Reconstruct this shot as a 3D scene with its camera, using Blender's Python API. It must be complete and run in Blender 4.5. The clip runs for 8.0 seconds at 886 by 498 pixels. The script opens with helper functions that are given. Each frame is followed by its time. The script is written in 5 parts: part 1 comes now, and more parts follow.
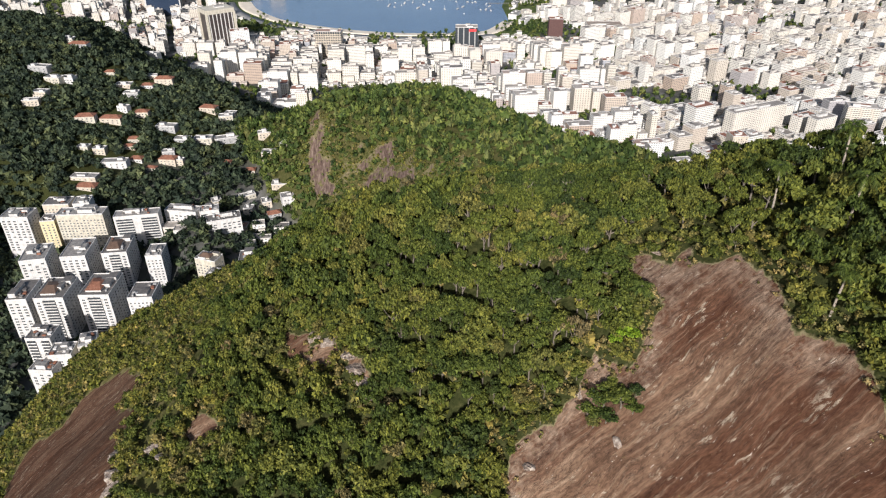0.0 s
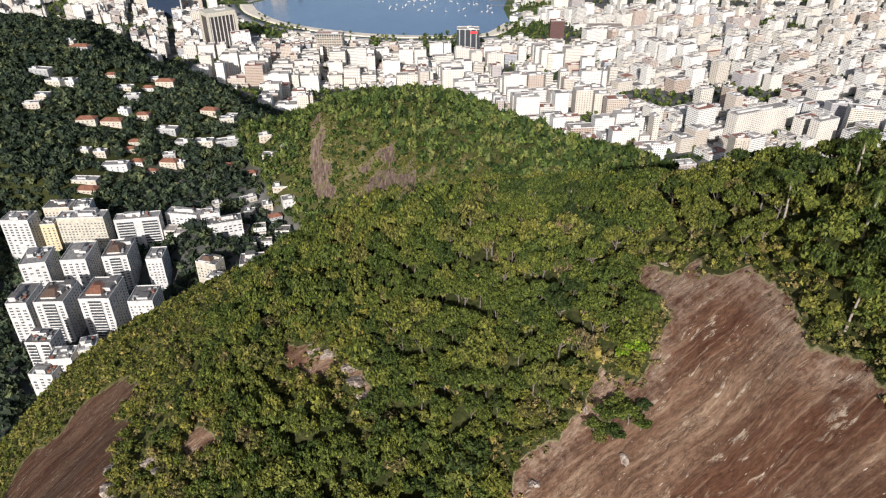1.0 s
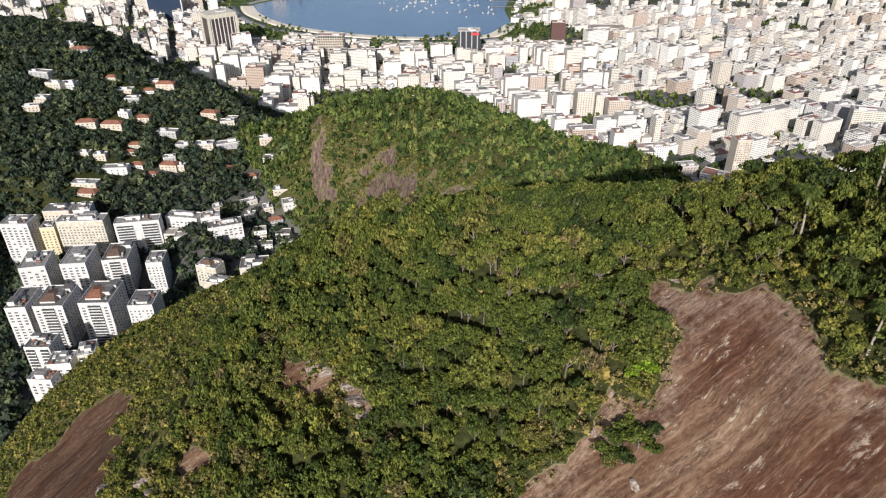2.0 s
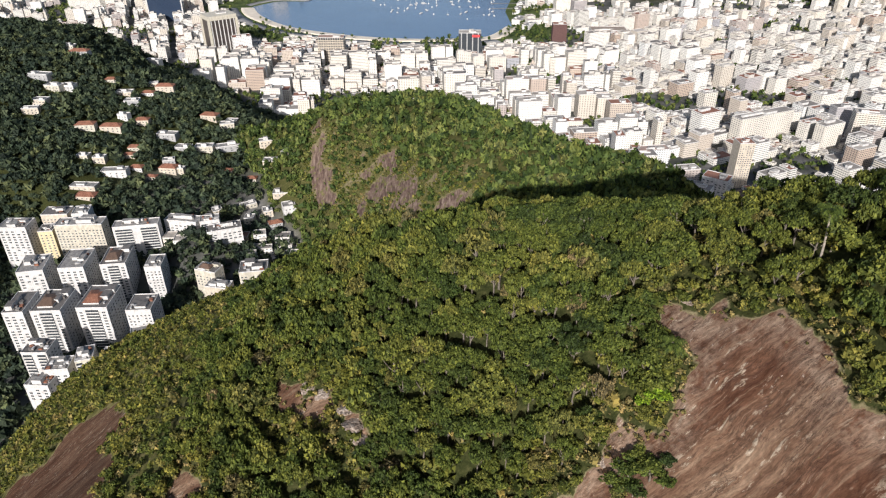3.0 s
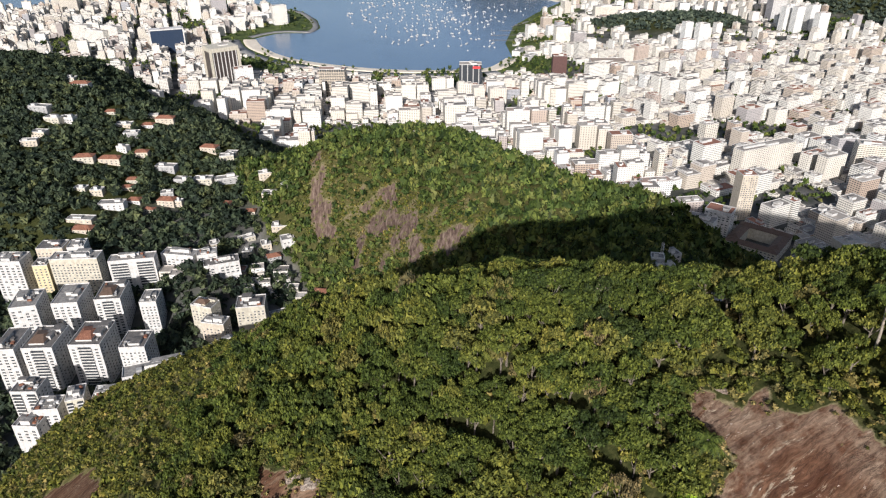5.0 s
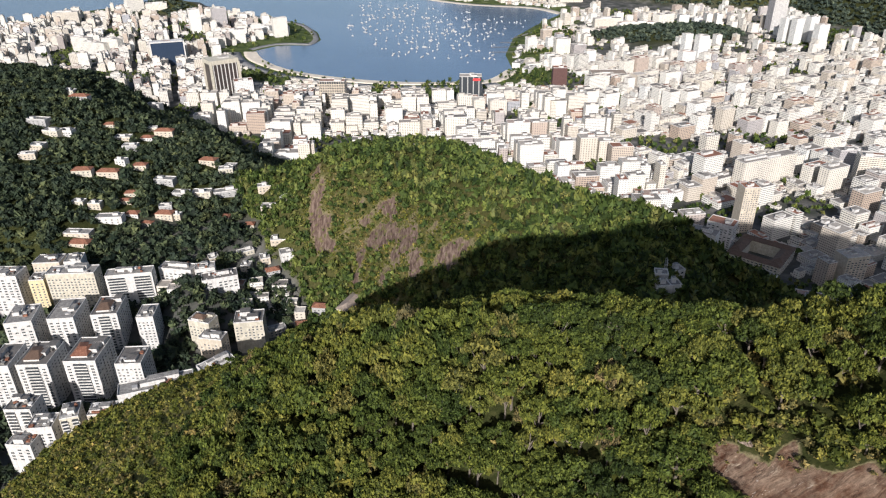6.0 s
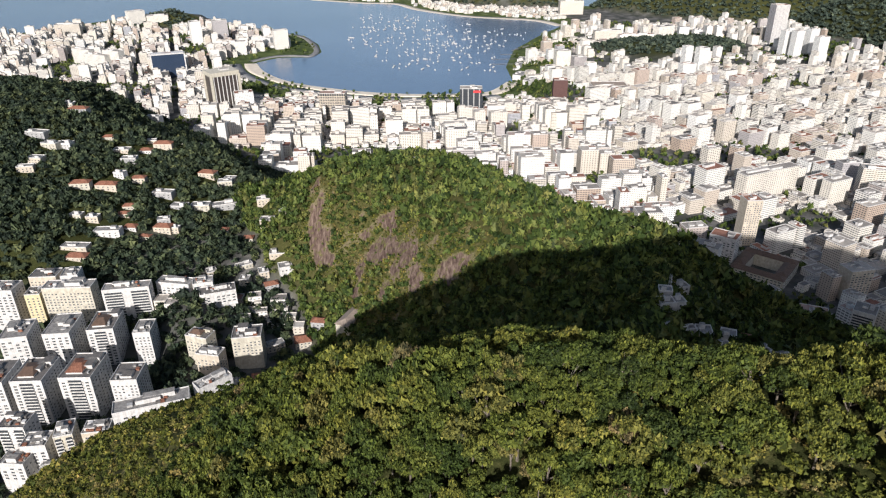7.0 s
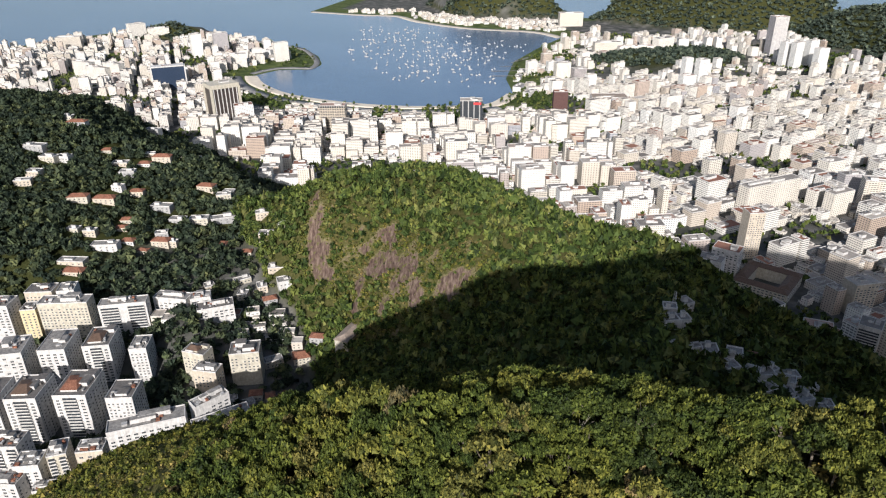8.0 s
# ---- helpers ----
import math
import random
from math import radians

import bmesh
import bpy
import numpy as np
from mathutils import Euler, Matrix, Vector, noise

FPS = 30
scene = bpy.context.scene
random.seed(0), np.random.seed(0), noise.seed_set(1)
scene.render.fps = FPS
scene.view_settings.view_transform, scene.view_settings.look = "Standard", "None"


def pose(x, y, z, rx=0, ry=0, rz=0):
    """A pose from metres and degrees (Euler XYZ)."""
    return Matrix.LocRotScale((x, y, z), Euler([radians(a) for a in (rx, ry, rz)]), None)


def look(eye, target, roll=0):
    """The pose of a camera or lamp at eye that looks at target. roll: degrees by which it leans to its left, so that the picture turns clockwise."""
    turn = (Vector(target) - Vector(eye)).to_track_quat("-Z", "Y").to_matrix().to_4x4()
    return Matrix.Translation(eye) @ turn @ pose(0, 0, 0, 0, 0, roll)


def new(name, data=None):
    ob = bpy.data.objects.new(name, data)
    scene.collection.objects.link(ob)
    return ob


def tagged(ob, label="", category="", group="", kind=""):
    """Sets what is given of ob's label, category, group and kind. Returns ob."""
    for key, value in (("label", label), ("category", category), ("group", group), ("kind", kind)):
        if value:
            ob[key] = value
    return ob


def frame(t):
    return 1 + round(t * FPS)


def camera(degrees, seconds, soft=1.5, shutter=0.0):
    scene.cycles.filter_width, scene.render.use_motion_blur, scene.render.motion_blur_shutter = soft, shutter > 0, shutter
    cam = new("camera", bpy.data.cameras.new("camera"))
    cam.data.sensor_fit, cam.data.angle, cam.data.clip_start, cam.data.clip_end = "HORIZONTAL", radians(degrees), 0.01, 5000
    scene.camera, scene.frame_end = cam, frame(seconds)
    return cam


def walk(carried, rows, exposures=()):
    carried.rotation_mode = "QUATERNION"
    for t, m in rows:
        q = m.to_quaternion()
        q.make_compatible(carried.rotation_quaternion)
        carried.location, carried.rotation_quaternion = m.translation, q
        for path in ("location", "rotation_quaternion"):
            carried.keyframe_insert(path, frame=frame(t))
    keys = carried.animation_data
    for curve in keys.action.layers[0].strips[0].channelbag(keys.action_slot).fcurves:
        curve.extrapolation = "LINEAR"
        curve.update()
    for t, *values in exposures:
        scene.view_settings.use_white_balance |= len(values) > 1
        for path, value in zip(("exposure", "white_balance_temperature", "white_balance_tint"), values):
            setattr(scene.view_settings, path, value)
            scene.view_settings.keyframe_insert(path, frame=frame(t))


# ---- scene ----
cam = camera(66.0, 8.0, soft=1.2)
PATH = [
    (0, (-0.34, -47.292, 415.648), (-0.328, -45.583, 414.609), -0.2),
    (0.5, (-0.405, -45.992, 415.624), (-0.395, -44.282, 414.586), -0.3),
    (1, (-0.447, -44.34, 415.493), (-0.439, -42.628, 414.458), -0.3),
    (1.5, (-0.526, -42.343, 415.499), (-0.52, -40.63, 414.466), -0.4),
    (3, (-0.653, -34.729, 415.473), (-0.65, -33.014, 414.444), -0.4),
    (3.5, (-0.699, -31.859, 415.46), (-0.695, -30.129, 414.456), -0.4),
    (4, (-0.722, -28.922, 415.519), (-0.719, -27.182, 414.532), -0.4),
    (4.5, (-0.706, -25.675, 415.533), (-0.704, -23.927, 414.56), -0.4),
    (6, (-0.599, -15.115, 415.475), (-0.598, -13.345, 414.544), -0.5),
    (6.5, (-0.595, -11.439, 415.506), (-0.595, -9.662, 414.588), -0.5),
    (7, (-0.531, -7.524, 415.313), (-0.531, -5.74, 414.41), -0.5),
    (7.5, (-0.371, -3.284, 414.997), (-0.372, -1.493, 414.108), -0.5),
    (8, (-0.324, 0.328, 415.185), (-0.325, 2.126, 414.31), -0.6),
]
walk(cam, [(t, look(eye, target, roll)) for t, eye, target, roll in PATH], [(0, 0.49, 6170, 12.5), (8, 0.49, 6170, 12.5)])

# ---------------------------------------------------------------- light
SUN_ELEVATION, SUN_HEADING = radians(25.1), radians(9)   # low afternoon sun behind the camera, a little to its left
world = bpy.data.worlds.new("sky")
scene.world = world
world.use_nodes = True
sky = world.node_tree.nodes.new("ShaderNodeTexSky")
sky.sky_type, sky.sun_disc = "NISHITA", False
sky.sun_elevation, sky.sun_rotation = SUN_ELEVATION, math.pi + SUN_HEADING
sky.altitude, sky.dust_density = 100, 2.0
world.node_tree.links.new(sky.outputs[0], world.node_tree.nodes["Background"].inputs[0])
world.node_tree.nodes["Background"].inputs[1].default_value = 0.100
sun = new("sun", bpy.data.lights.new("sun", "SUN"))
sun.data.energy, sun.data.angle, sun.data.color = 5.0, radians(0.53), (1.0, 0.955, 0.90)
sun.matrix_world = look((-math.sin(SUN_HEADING) * math.cos(SUN_ELEVATION), -math.cos(SUN_HEADING) * math.cos(SUN_ELEVATION), math.sin(SUN_ELEVATION)), (0, 0, 0))

# ---------------------------------------------------------------- relief
# The near hill: soft bumps on a 40 m lattice over a leaning plane.
NEAR_HILL = [
    [-20.3, -2.2, 1.6, 1.7, 12.5, 19.3, 13.3, -0.0],
    [-15.6, 10.6, 14.9, 13.1, 15.2, 9.7, 14.6, 18.3],
    [-8.1, 18.1, 18.0, 4.6, 20.1, 23.6, 8.4, 6.5],
    [-7.1, 16.1, 25.3, 18.6, 25.2, 17.9, -2.2, -6.1],
    [-6.4, -0.6, 8.3, 39.6, 16.8, -2.5, -5.6, -5.3],
    [4.5, 11.3, 15.3, 33.0, -11.4, -14.1, -7.1, -9.8],
    [2.7, 29.0, 33.2, 15.2, -9.5, 0.4, -7.9, -13.6],
    [4.8, 24.8, 19.9, 0.6, -3.4, -4.7, -31.2, -22.4],
]
# Ridges: nodes (x, y, crest height), slopes of the two flanks, roundness of the crest.
MID_RIDGE = [(-260, 800, 84), (-179, 760, 118), (-117, 720, 152), (-33, 680, 176), (8, 640, 183), (42, 570, 189), (95, 490, 195),
             (129, 450, 198), (156, 430, 195), (185, 415, 180), (213, 400, 167), (254, 390, 150), (300, 378, 130)]
# unseen ridge left of the view, added to throw shade on the left hill
SHADE_RIDGE = [(-1500, 40, 640), (-900, 85, 545), (-690, 100, 468), (-630, 105, 388), (-578, 110, 270)]
PEAK_RIDGE = [(62, 34, 371), (84, 26, 394), (120, 8, 406), (180, 0, 408), (280, -20, 408), (430, -60, 396), (600, -120, 330)]
PICO_SPUR = [(129, 450, 197), (130, 330, 201), (100, 255, 196), (70, 190, 215)]
LEFT_RIDGE = [(-1500, 800, 215), (-900, 900, 200), (-640, 1000, 184), (-545, 1040, 166), (-490, 1110, 126), (-400, 1165, 62), (-350, 1195, 12), (-335, 1205, -30)]
URCA_RIDGE = [(60, 3700, 120), (230, 3420, 215), (420, 3330, 215), (560, 3450, 110)]
BABILONIA_RIDGE = [(760, 3330, 60), (900, 3150, 150), (1150, 3000, 215), (1400, 2900, 190), (1600, 2900, 60)]
LEME_RIDGE = [(1500, 2480, 120), (1750, 2250, 190), (2200, 2000, 230)]
VIUVA_RIDGE = [(-1130, 2700, 40), (-1010, 2700, 62), (-900, 2740, 40)]
PARK_RIDGE = [(480, 2180, 14), (640, 2150, 34), (820, 2200, 30)]


def ridge(x, y, nodes, left, right, soft):
    """Height of a ridge with straight flanks; left and right as one goes along the nodes."""
    best = np.full(np.shape(x), -1e9)
    for (ax, ay, az), (bx, by, bz) in zip(nodes, nodes[1:]):
        dx, dy = bx - ax, by - ay
        n = math.hypot(dx, dy)
        s = np.clip(((x - ax) * dx + (y - ay) * dy) / n ** 2, 0, 1)
        px, py = x - ax - s * dx, y - ay - s * dy
        d = np.hypot(px, py)
        side = dx * py - dy * px > 0
        best = np.maximum(best, az + s * (bz - az) - np.where(side, left, right) * (np.sqrt(d * d + soft * soft) - soft))
    return best


def waves(x, y, step, seed):
    """Smooth value noise of about -1 to 1 with a given wave length, in metres."""
    rng = np.random.RandomState(seed)
    table = rng.rand(64, 64) * 2 - 1
    u, v = np.asarray(x) / step, np.asarray(y) / step
    i, j = np.floor(u).astype(int), np.floor(v).astype(int)
    a, b = u - i, v - j
    a, b = a * a * (3 - 2 * a), b * b * (3 - 2 * b)
    t = lambda p, q: table[p % 64, q % 64]
    return (t(i, j) * (1 - a) + t(i + 1, j) * a) * (1 - b) + (t(i, j + 1) * (1 - a) + t(i + 1, j + 1) * a) * b


def smax(a, b, k):
    h = np.clip(0.5 + (a - b) / (2 * k), 0, 1)
    return b + (a - b) * h + k * h * (1 - h)


def behind_crest(x, y):
    """Metres beyond the crest line of the near hill; less than 0 on the camera's side."""
    return (x - 51) * 0.7 + (y - 42) * 0.71 + 3


def near_hill(x, y):
    cx, cy = np.clip(x, -175, 135), np.clip(y, -75, 245)
    z = 265.2 + 0.387 * cx - 0.201 * cy
    for i, row in enumerate(NEAR_HILL):
        for j, w in enumerate(row):
            z = z + w * np.exp(-((cx + 160 - 40 * i) ** 2 + (cy + 40 - 40 * j) ** 2) / 2592)
    back = np.clip(behind_crest(x, y) - 4 - 6 * np.clip((x - 40) / 8, 0, 1), 0, 40)
    return z - 0.6 * back - 0.85 * np.hypot(x - cx, y - cy)


# The bay and the ocean, as outlines on the plain.
BAY = [(-493, 1912), (-390, 1786), (-231, 1695), (-88, 1655), (50, 1655), (120, 1675), (175, 1781), (171, 1954),
       (218, 2204), (305, 2403), (358, 2515), (440, 2662), (353, 2808), (110, 2916), (-105, 3133), (-216, 3331),
       (-380, 3384), (-660, 3536), (-500, 4300), (-600, 9000), (-9000, 9000), (-9000, 2300), (-1900, 2400), (-1598, 2536), (-1506, 2759),
       (-1304, 2966), (-1077, 3064), (-818, 2827), (-640, 2638), (-480, 2506), (-399, 2336), (-365, 2189), (-391, 2102),
       (-487, 2106), (-545, 2030)]
OCEAN = [(480, 3560), (560, 3330), (657, 3224), (760, 3420), (1000, 3420), (1450, 3130), (1640, 2900), (1660, 2620), (2100, 2300), (9000, 2300), (9000, 9000), (300, 9000)]


def inside(x, y, outline):
    """How far a place lies inside an outline, in metres; less than 0 outside."""
    x, y = np.asarray(x, float), np.asarray(y, float)
    best, hit = np.full(x.shape, 1e9), np.zeros(x.shape, bool)
    for (ax, ay), (bx, by) in zip(outline, outline[1:] + outline[:1]):
        dx, dy = bx - ax, by - ay
        s = np.clip(((x - ax) * dx + (y - ay) * dy) / (dx * dx + dy * dy), 0, 1)
        best = np.minimum(best, np.hypot(x - ax - s * dx, y - ay - s * dy))
        if dy:
            hit ^= ((ay > y) != (by > y)) & (x < ax + (y - ay) * dx / dy)
    return np.where(hit, best, -best)

# The wooded side of the left valley, on which only single houses stand.
WOODS = [(-900, 595), (-150, 595), (-120, 540), (-60, 560), (-100, 760), (-190, 922), (-232, 1050), (-280, 1046), (-312, 1040), (-345, 1060), (-362, 1140), (-390, 1215), (-500, 1290), (-1500, 1290), (-1500, 595)]


def plain(x, y):
    """The floor of the valleys: high on the near left, falling to the bay."""
    z = 5 + 30 * np.exp(-(((x + 300) / 330) ** 2 + ((y - 420) / 330) ** 2))
    z = z + 58 * np.exp(-(((x + 320) / 270) ** 2 + ((y - 700) / 140) ** 2))
    z = z + 50 * np.exp(-(((x + 180) / 62) ** 2 + ((y - 372) / 48) ** 2))
    z = z + 26 * np.exp(-(((x + 245) / 45) ** 2 + ((y - 550) / 32) ** 2))
    return z + 16 * np.exp(-(((x - 250) / 200) ** 2 + ((y - 350) / 250) ** 2))


def hills(x, y):
    z = smax(near_hill(x, y), ridge(x, y, MID_RIDGE, 0.8, 1.0, 22), 12)
    z = smax(z, ridge(x, y, PICO_SPUR, 0.7, 0.75, 25), 10)
    z = smax(z, ridge(x, y, PEAK_RIDGE, 0.95, 1.25, 10), 6)
    z = smax(z, ridge(x, y, SHADE_RIDGE, 1.3, 1.3, 20), 8)
    left = np.minimum(ridge(x, y, LEFT_RIDGE, 0.5, 0.24, 30), plain(x, y) + 0.75 * inside(x, y, WOODS) - 2)
    z = smax(z, left, 12)
    for nodes, slope, soft in ((URCA_RIDGE, 1.1, 40), (BABILONIA_RIDGE, 0.75, 60), (LEME_RIDGE, 0.5, 60), (VIUVA_RIDGE, 0.6, 25), (PARK_RIDGE, 0.2, 30)):
        z = np.maximum(z, ridge(x, y, nodes, slope, slope, soft))
    return z


def height(x, y):
    x, y = np.asarray(x, float), np.asarray(y, float)
    flat, hill = plain(x, y), hills(x, y)
    rise = np.clip((hill - flat) / 25, 0, 1)
    z = smax(hill, flat, 6)
    near = np.clip(1.6 - np.hypot(x, y - 60) / 160, 0, 1)
    z = z + rise * (1 - near) * (2.2 * waves(x, y, 38, 3) + 1.0 * waves(x, y, 13, 4))
    z = z + rise * near * (0.7 * waves(x, y, 11, 4) + 0.3 * waves(x, y, 4, 5) - 1.6)
    wet = np.maximum(inside(x, y, BAY), inside(x, y, OCEAN))
    coast = np.where(wet > 0, -0.5 - 0.1 * wet, -0.045 * wet - 0.5)
    return np.where(wet > -110, np.minimum(z, coast), z)


# ---------------------------------------------------------------- meshes and materials
def mesh_of(name, verts, faces, mats=(), slots=None, smooth=False, uv=None, floats=None):
    """A mesh from numpy arrays: all faces have the same number of corners."""
    verts, faces = np.asarray(verts, np.float32).reshape(-1, 3), np.asarray(faces, np.int32)
    n, k = faces.shape
    me = bpy.data.meshes.new(name)
    me.vertices.add(len(verts))
    me.vertices.foreach_set("co", verts.ravel())
    me.loops.add(n * k)
    me.loops.foreach_set("vertex_index", faces.ravel())
    me.polygons.add(n)
    me.polygons.foreach_set("loop_start", np.arange(0, n * k, k, dtype=np.int32))
    for m in mats:
        me.materials.append(m)
    if slots is not None:
        me.polygons.foreach_set("material_index", np.asarray(slots, np.int32))
    me.polygons.foreach_set("use_smooth", np.full(n, smooth))
    if uv is not None:
        me.uv_layers.new(name="UVMap").data.foreach_set("uv", np.asarray(uv, np.float32).ravel())
    for key, values in (floats or {}).items():
        me.attributes.new(key, "FLOAT", "POINT").data.foreach_set("value", np.asarray(values, np.float32))
    me.update(calc_edges=True)
    return me


class Paint:
    """A node material, built step by step."""

    def __init__(self, name, rough=0.7, metal=0.0, spec=0.5):
        self.mat = bpy.data.materials.new(name)
        self.mat.use_nodes = True
        self.tree = self.mat.node_tree
        self.shader = self.tree.nodes["Principled BSDF"]
        self.set(self.shader, "Roughness", rough)
        self.set(self.shader, "Metallic", metal)
        self.set(self.shader, "Specular IOR Level", spec)

    def set(self, node, key, value):
        socket = node.inputs[key]
        if isinstance(value, bpy.types.NodeSocket):
            self.tree.links.new(value, socket)
        elif isinstance(value, (tuple, list)) and len(value) == 3 and socket.type == "RGBA":
            socket.default_value = (*value, 1)
        else:
            socket.default_value = value

    def node(self, kind, out=0, **values):
        n = self.tree.nodes.new(kind)
        for key, value in values.items():
            self.set(n, int(key[1:]) if key[0] == "_" else key.replace("_", " "), value)
        return n.outputs[out]

    def place(self):
        return self.tree.nodes.new("ShaderNodeTexCoord").outputs["Object"]

    def world(self):
        return self.tree.nodes.new("ShaderNodeNewGeometry").outputs["Position"]

    def mapped(self, vector, scale, turn=0.0):
        n = self.tree.nodes.new("ShaderNodeMapping")
        self.set(n, "Vector", vector)
        n.inputs["Scale"].default_value = scale
        n.inputs["Rotation"].default_value = (0, 0, turn)
        return n.outputs[0]

    def noise(self, scale, detail=4, vector=None, rough=0.6):
        n = self.tree.nodes.new("ShaderNodeTexNoise")
        self.set(n, "Vector", vector if vector is not None else self.world())
        self.set(n, "Scale", scale), self.set(n, "Detail", detail), self.set(n, "Roughness", rough)
        return n.outputs[0]

    def ramp(self, value, *stops):
        n = self.tree.nodes.new("ShaderNodeValToRGB")
        self.set(n, 0, value)
        e = n.color_ramp.elements
        while len(e) < len(stops):
            e.new(0.5)
        for el, (at, colour) in zip(e, stops):
            el.position, el.color = at, (*colour, 1) if isinstance(colour, (tuple, list)) else (colour, colour, colour, 1)
        return n.outputs[0]

    def mix(self, factor, a, b, way="MIX"):
        n = self.tree.nodes.new("ShaderNodeMix")
        n.data_type, n.blend_type = "RGBA", way
        self.set(n, 0, factor), self.set(n, 6, a), self.set(n, 7, b)
        return n.outputs[2]

    def math(self, how, a, b=0.0, c=0.0):
        n = self.tree.nodes.new("ShaderNodeMath")
        n.operation = how
        self.set(n, 0, a), self.set(n, 1, b), self.set(n, 2, c)
        return n.outputs[0]

    def attribute(self, name):
        n = self.tree.nodes.new("ShaderNodeAttribute")
        n.attribute_name = name
        return n.outputs["Fac"]

    def bump(self, value, strength, distance):
        n = self.tree.nodes.new("ShaderNodeBump")
        self.set(n, "Height", value), self.set(n, "Strength", strength), self.set(n, "Distance", distance)
        self.set(self.shader, "Normal", n.outputs[0])

    def done(self, colour):
        self.set(self.shader, "Base Color", colour)
        return self.mat


def rock_colour(p):
    """Weathered gneiss: brown-red stains, pale runs down the slope, lichen and small chips."""
    turned = p.mapped(p.world(), (1, 1, 1), -0.2)
    bent = p.tree.nodes.new("ShaderNodeVectorMath")
    bent.operation = "ADD"
    p.set(bent, 0, turned)
    p.set(bent, 1, p.mix(1.0, p.ramp(p.noise(0.10, 3), (0.3, 0.0), (0.7, 1.0)), (0.0, 1.1, 0.0), "MULTIPLY"))
    turned = bent.outputs[0]
    streak = p.noise(0.34, 8, p.mapped(turned, (0.14, 1.0, 0.06)), 0.66)
    broad = p.noise(0.075, 5, p.mapped(turned, (0.30, 1.0, 0.05)), 0.55)
    fine = p.noise(2.6, 8, p.mapped(turned, (0.45, 1.0, 0.15)), 0.72)
    thread = p.noise(1.7, 6, p.mapped(turned, (0.07, 1.0, 0.03)), 0.62)
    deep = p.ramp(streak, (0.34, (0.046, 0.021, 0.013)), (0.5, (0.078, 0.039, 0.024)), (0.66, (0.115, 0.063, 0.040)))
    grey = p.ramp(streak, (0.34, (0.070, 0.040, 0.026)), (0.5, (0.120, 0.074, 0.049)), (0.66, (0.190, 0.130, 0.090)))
    # left of x = -48 less of the paler rock tone is mixed in
    off_left = p.math("SUBTRACT", 1.0, p.attribute("left_rock"))
    colour = p.mix(p.math("MULTIPLY", p.ramp(broad, (0.44, 0.0), (0.60, 1.0)), p.math("MULTIPLY_ADD", off_left, 0.55, 0.45)), deep, grey)
    rim = p.math("MULTIPLY", p.attribute("rim"), p.ramp(p.noise(0.5, 7, None, 0.7), (0.40, 0.0), (0.58, 1.0)))
    colour = p.mix(p.math("MULTIPLY", rim, 0.7), colour, (0.225, 0.172, 0.132))
    colour = p.mix(p.math("MULTIPLY", p.ramp(thread, (0.55, 0.0), (0.61, 1.0)), 0.25), colour, (0.25, 0.190, 0.138))
    colour = p.mix(p.math("MULTIPLY", p.ramp(thread, (0.39, 1.0), (0.45, 0.0)), 0.40), colour, (0.040, 0.021, 0.016))
    lichen = p.math("MULTIPLY", p.ramp(p.noise(0.8, 9, p.mapped(turned, (0.40, 1.0, 0.15)), 0.75), (0.575, 0.0), (0.615, 1.0)), p.ramp(p.noise(0.10, 4), (0.40, 0.15), (0.56, 1.0)))
    colour = p.mix(lichen, colour, (0.27, 0.225, 0.175))
    crack = p.ramp(p.math("ABSOLUTE", p.math("SUBTRACT", p.noise(0.16, 9, p.mapped(turned, (0.4, 1.0, 0.15)), 0.68), 0.5)), (0.002, 1.0), (0.007, 0.0))
    colour = p.mix(p.math("MULTIPLY", crack, 0.7), colour, (0.030, 0.018, 0.014))
    tufts = p.math("MULTIPLY", p.ramp(p.noise(0.9, 6, None, 0.7), (0.66, 0.0), (0.70, 0.8)), off_left)
    colour = p.mix(tufts, colour, (0.13, 0.110, 0.048))
    colour = p.mix(0.9, colour, p.ramp(fine, (0.34, (0.52, 0.50, 0.46)), (0.66, (1.42, 1.38, 1.30))), "MULTIPLY")
    flakes = p.math("MULTIPLY", p.ramp(p.noise(2.3, 6, p.mapped(turned, (0.5, 1.0, 0.2)), 0.6), (0.665, 0.0), (0.69, 1.0)), p.ramp(p.noise(0.17, 3), (0.50, 0.0), (0.56, 0.9)))
    colour = p.mix(flakes, colour, (0.44, 0.38, 0.32))
    return colour, streak, fine


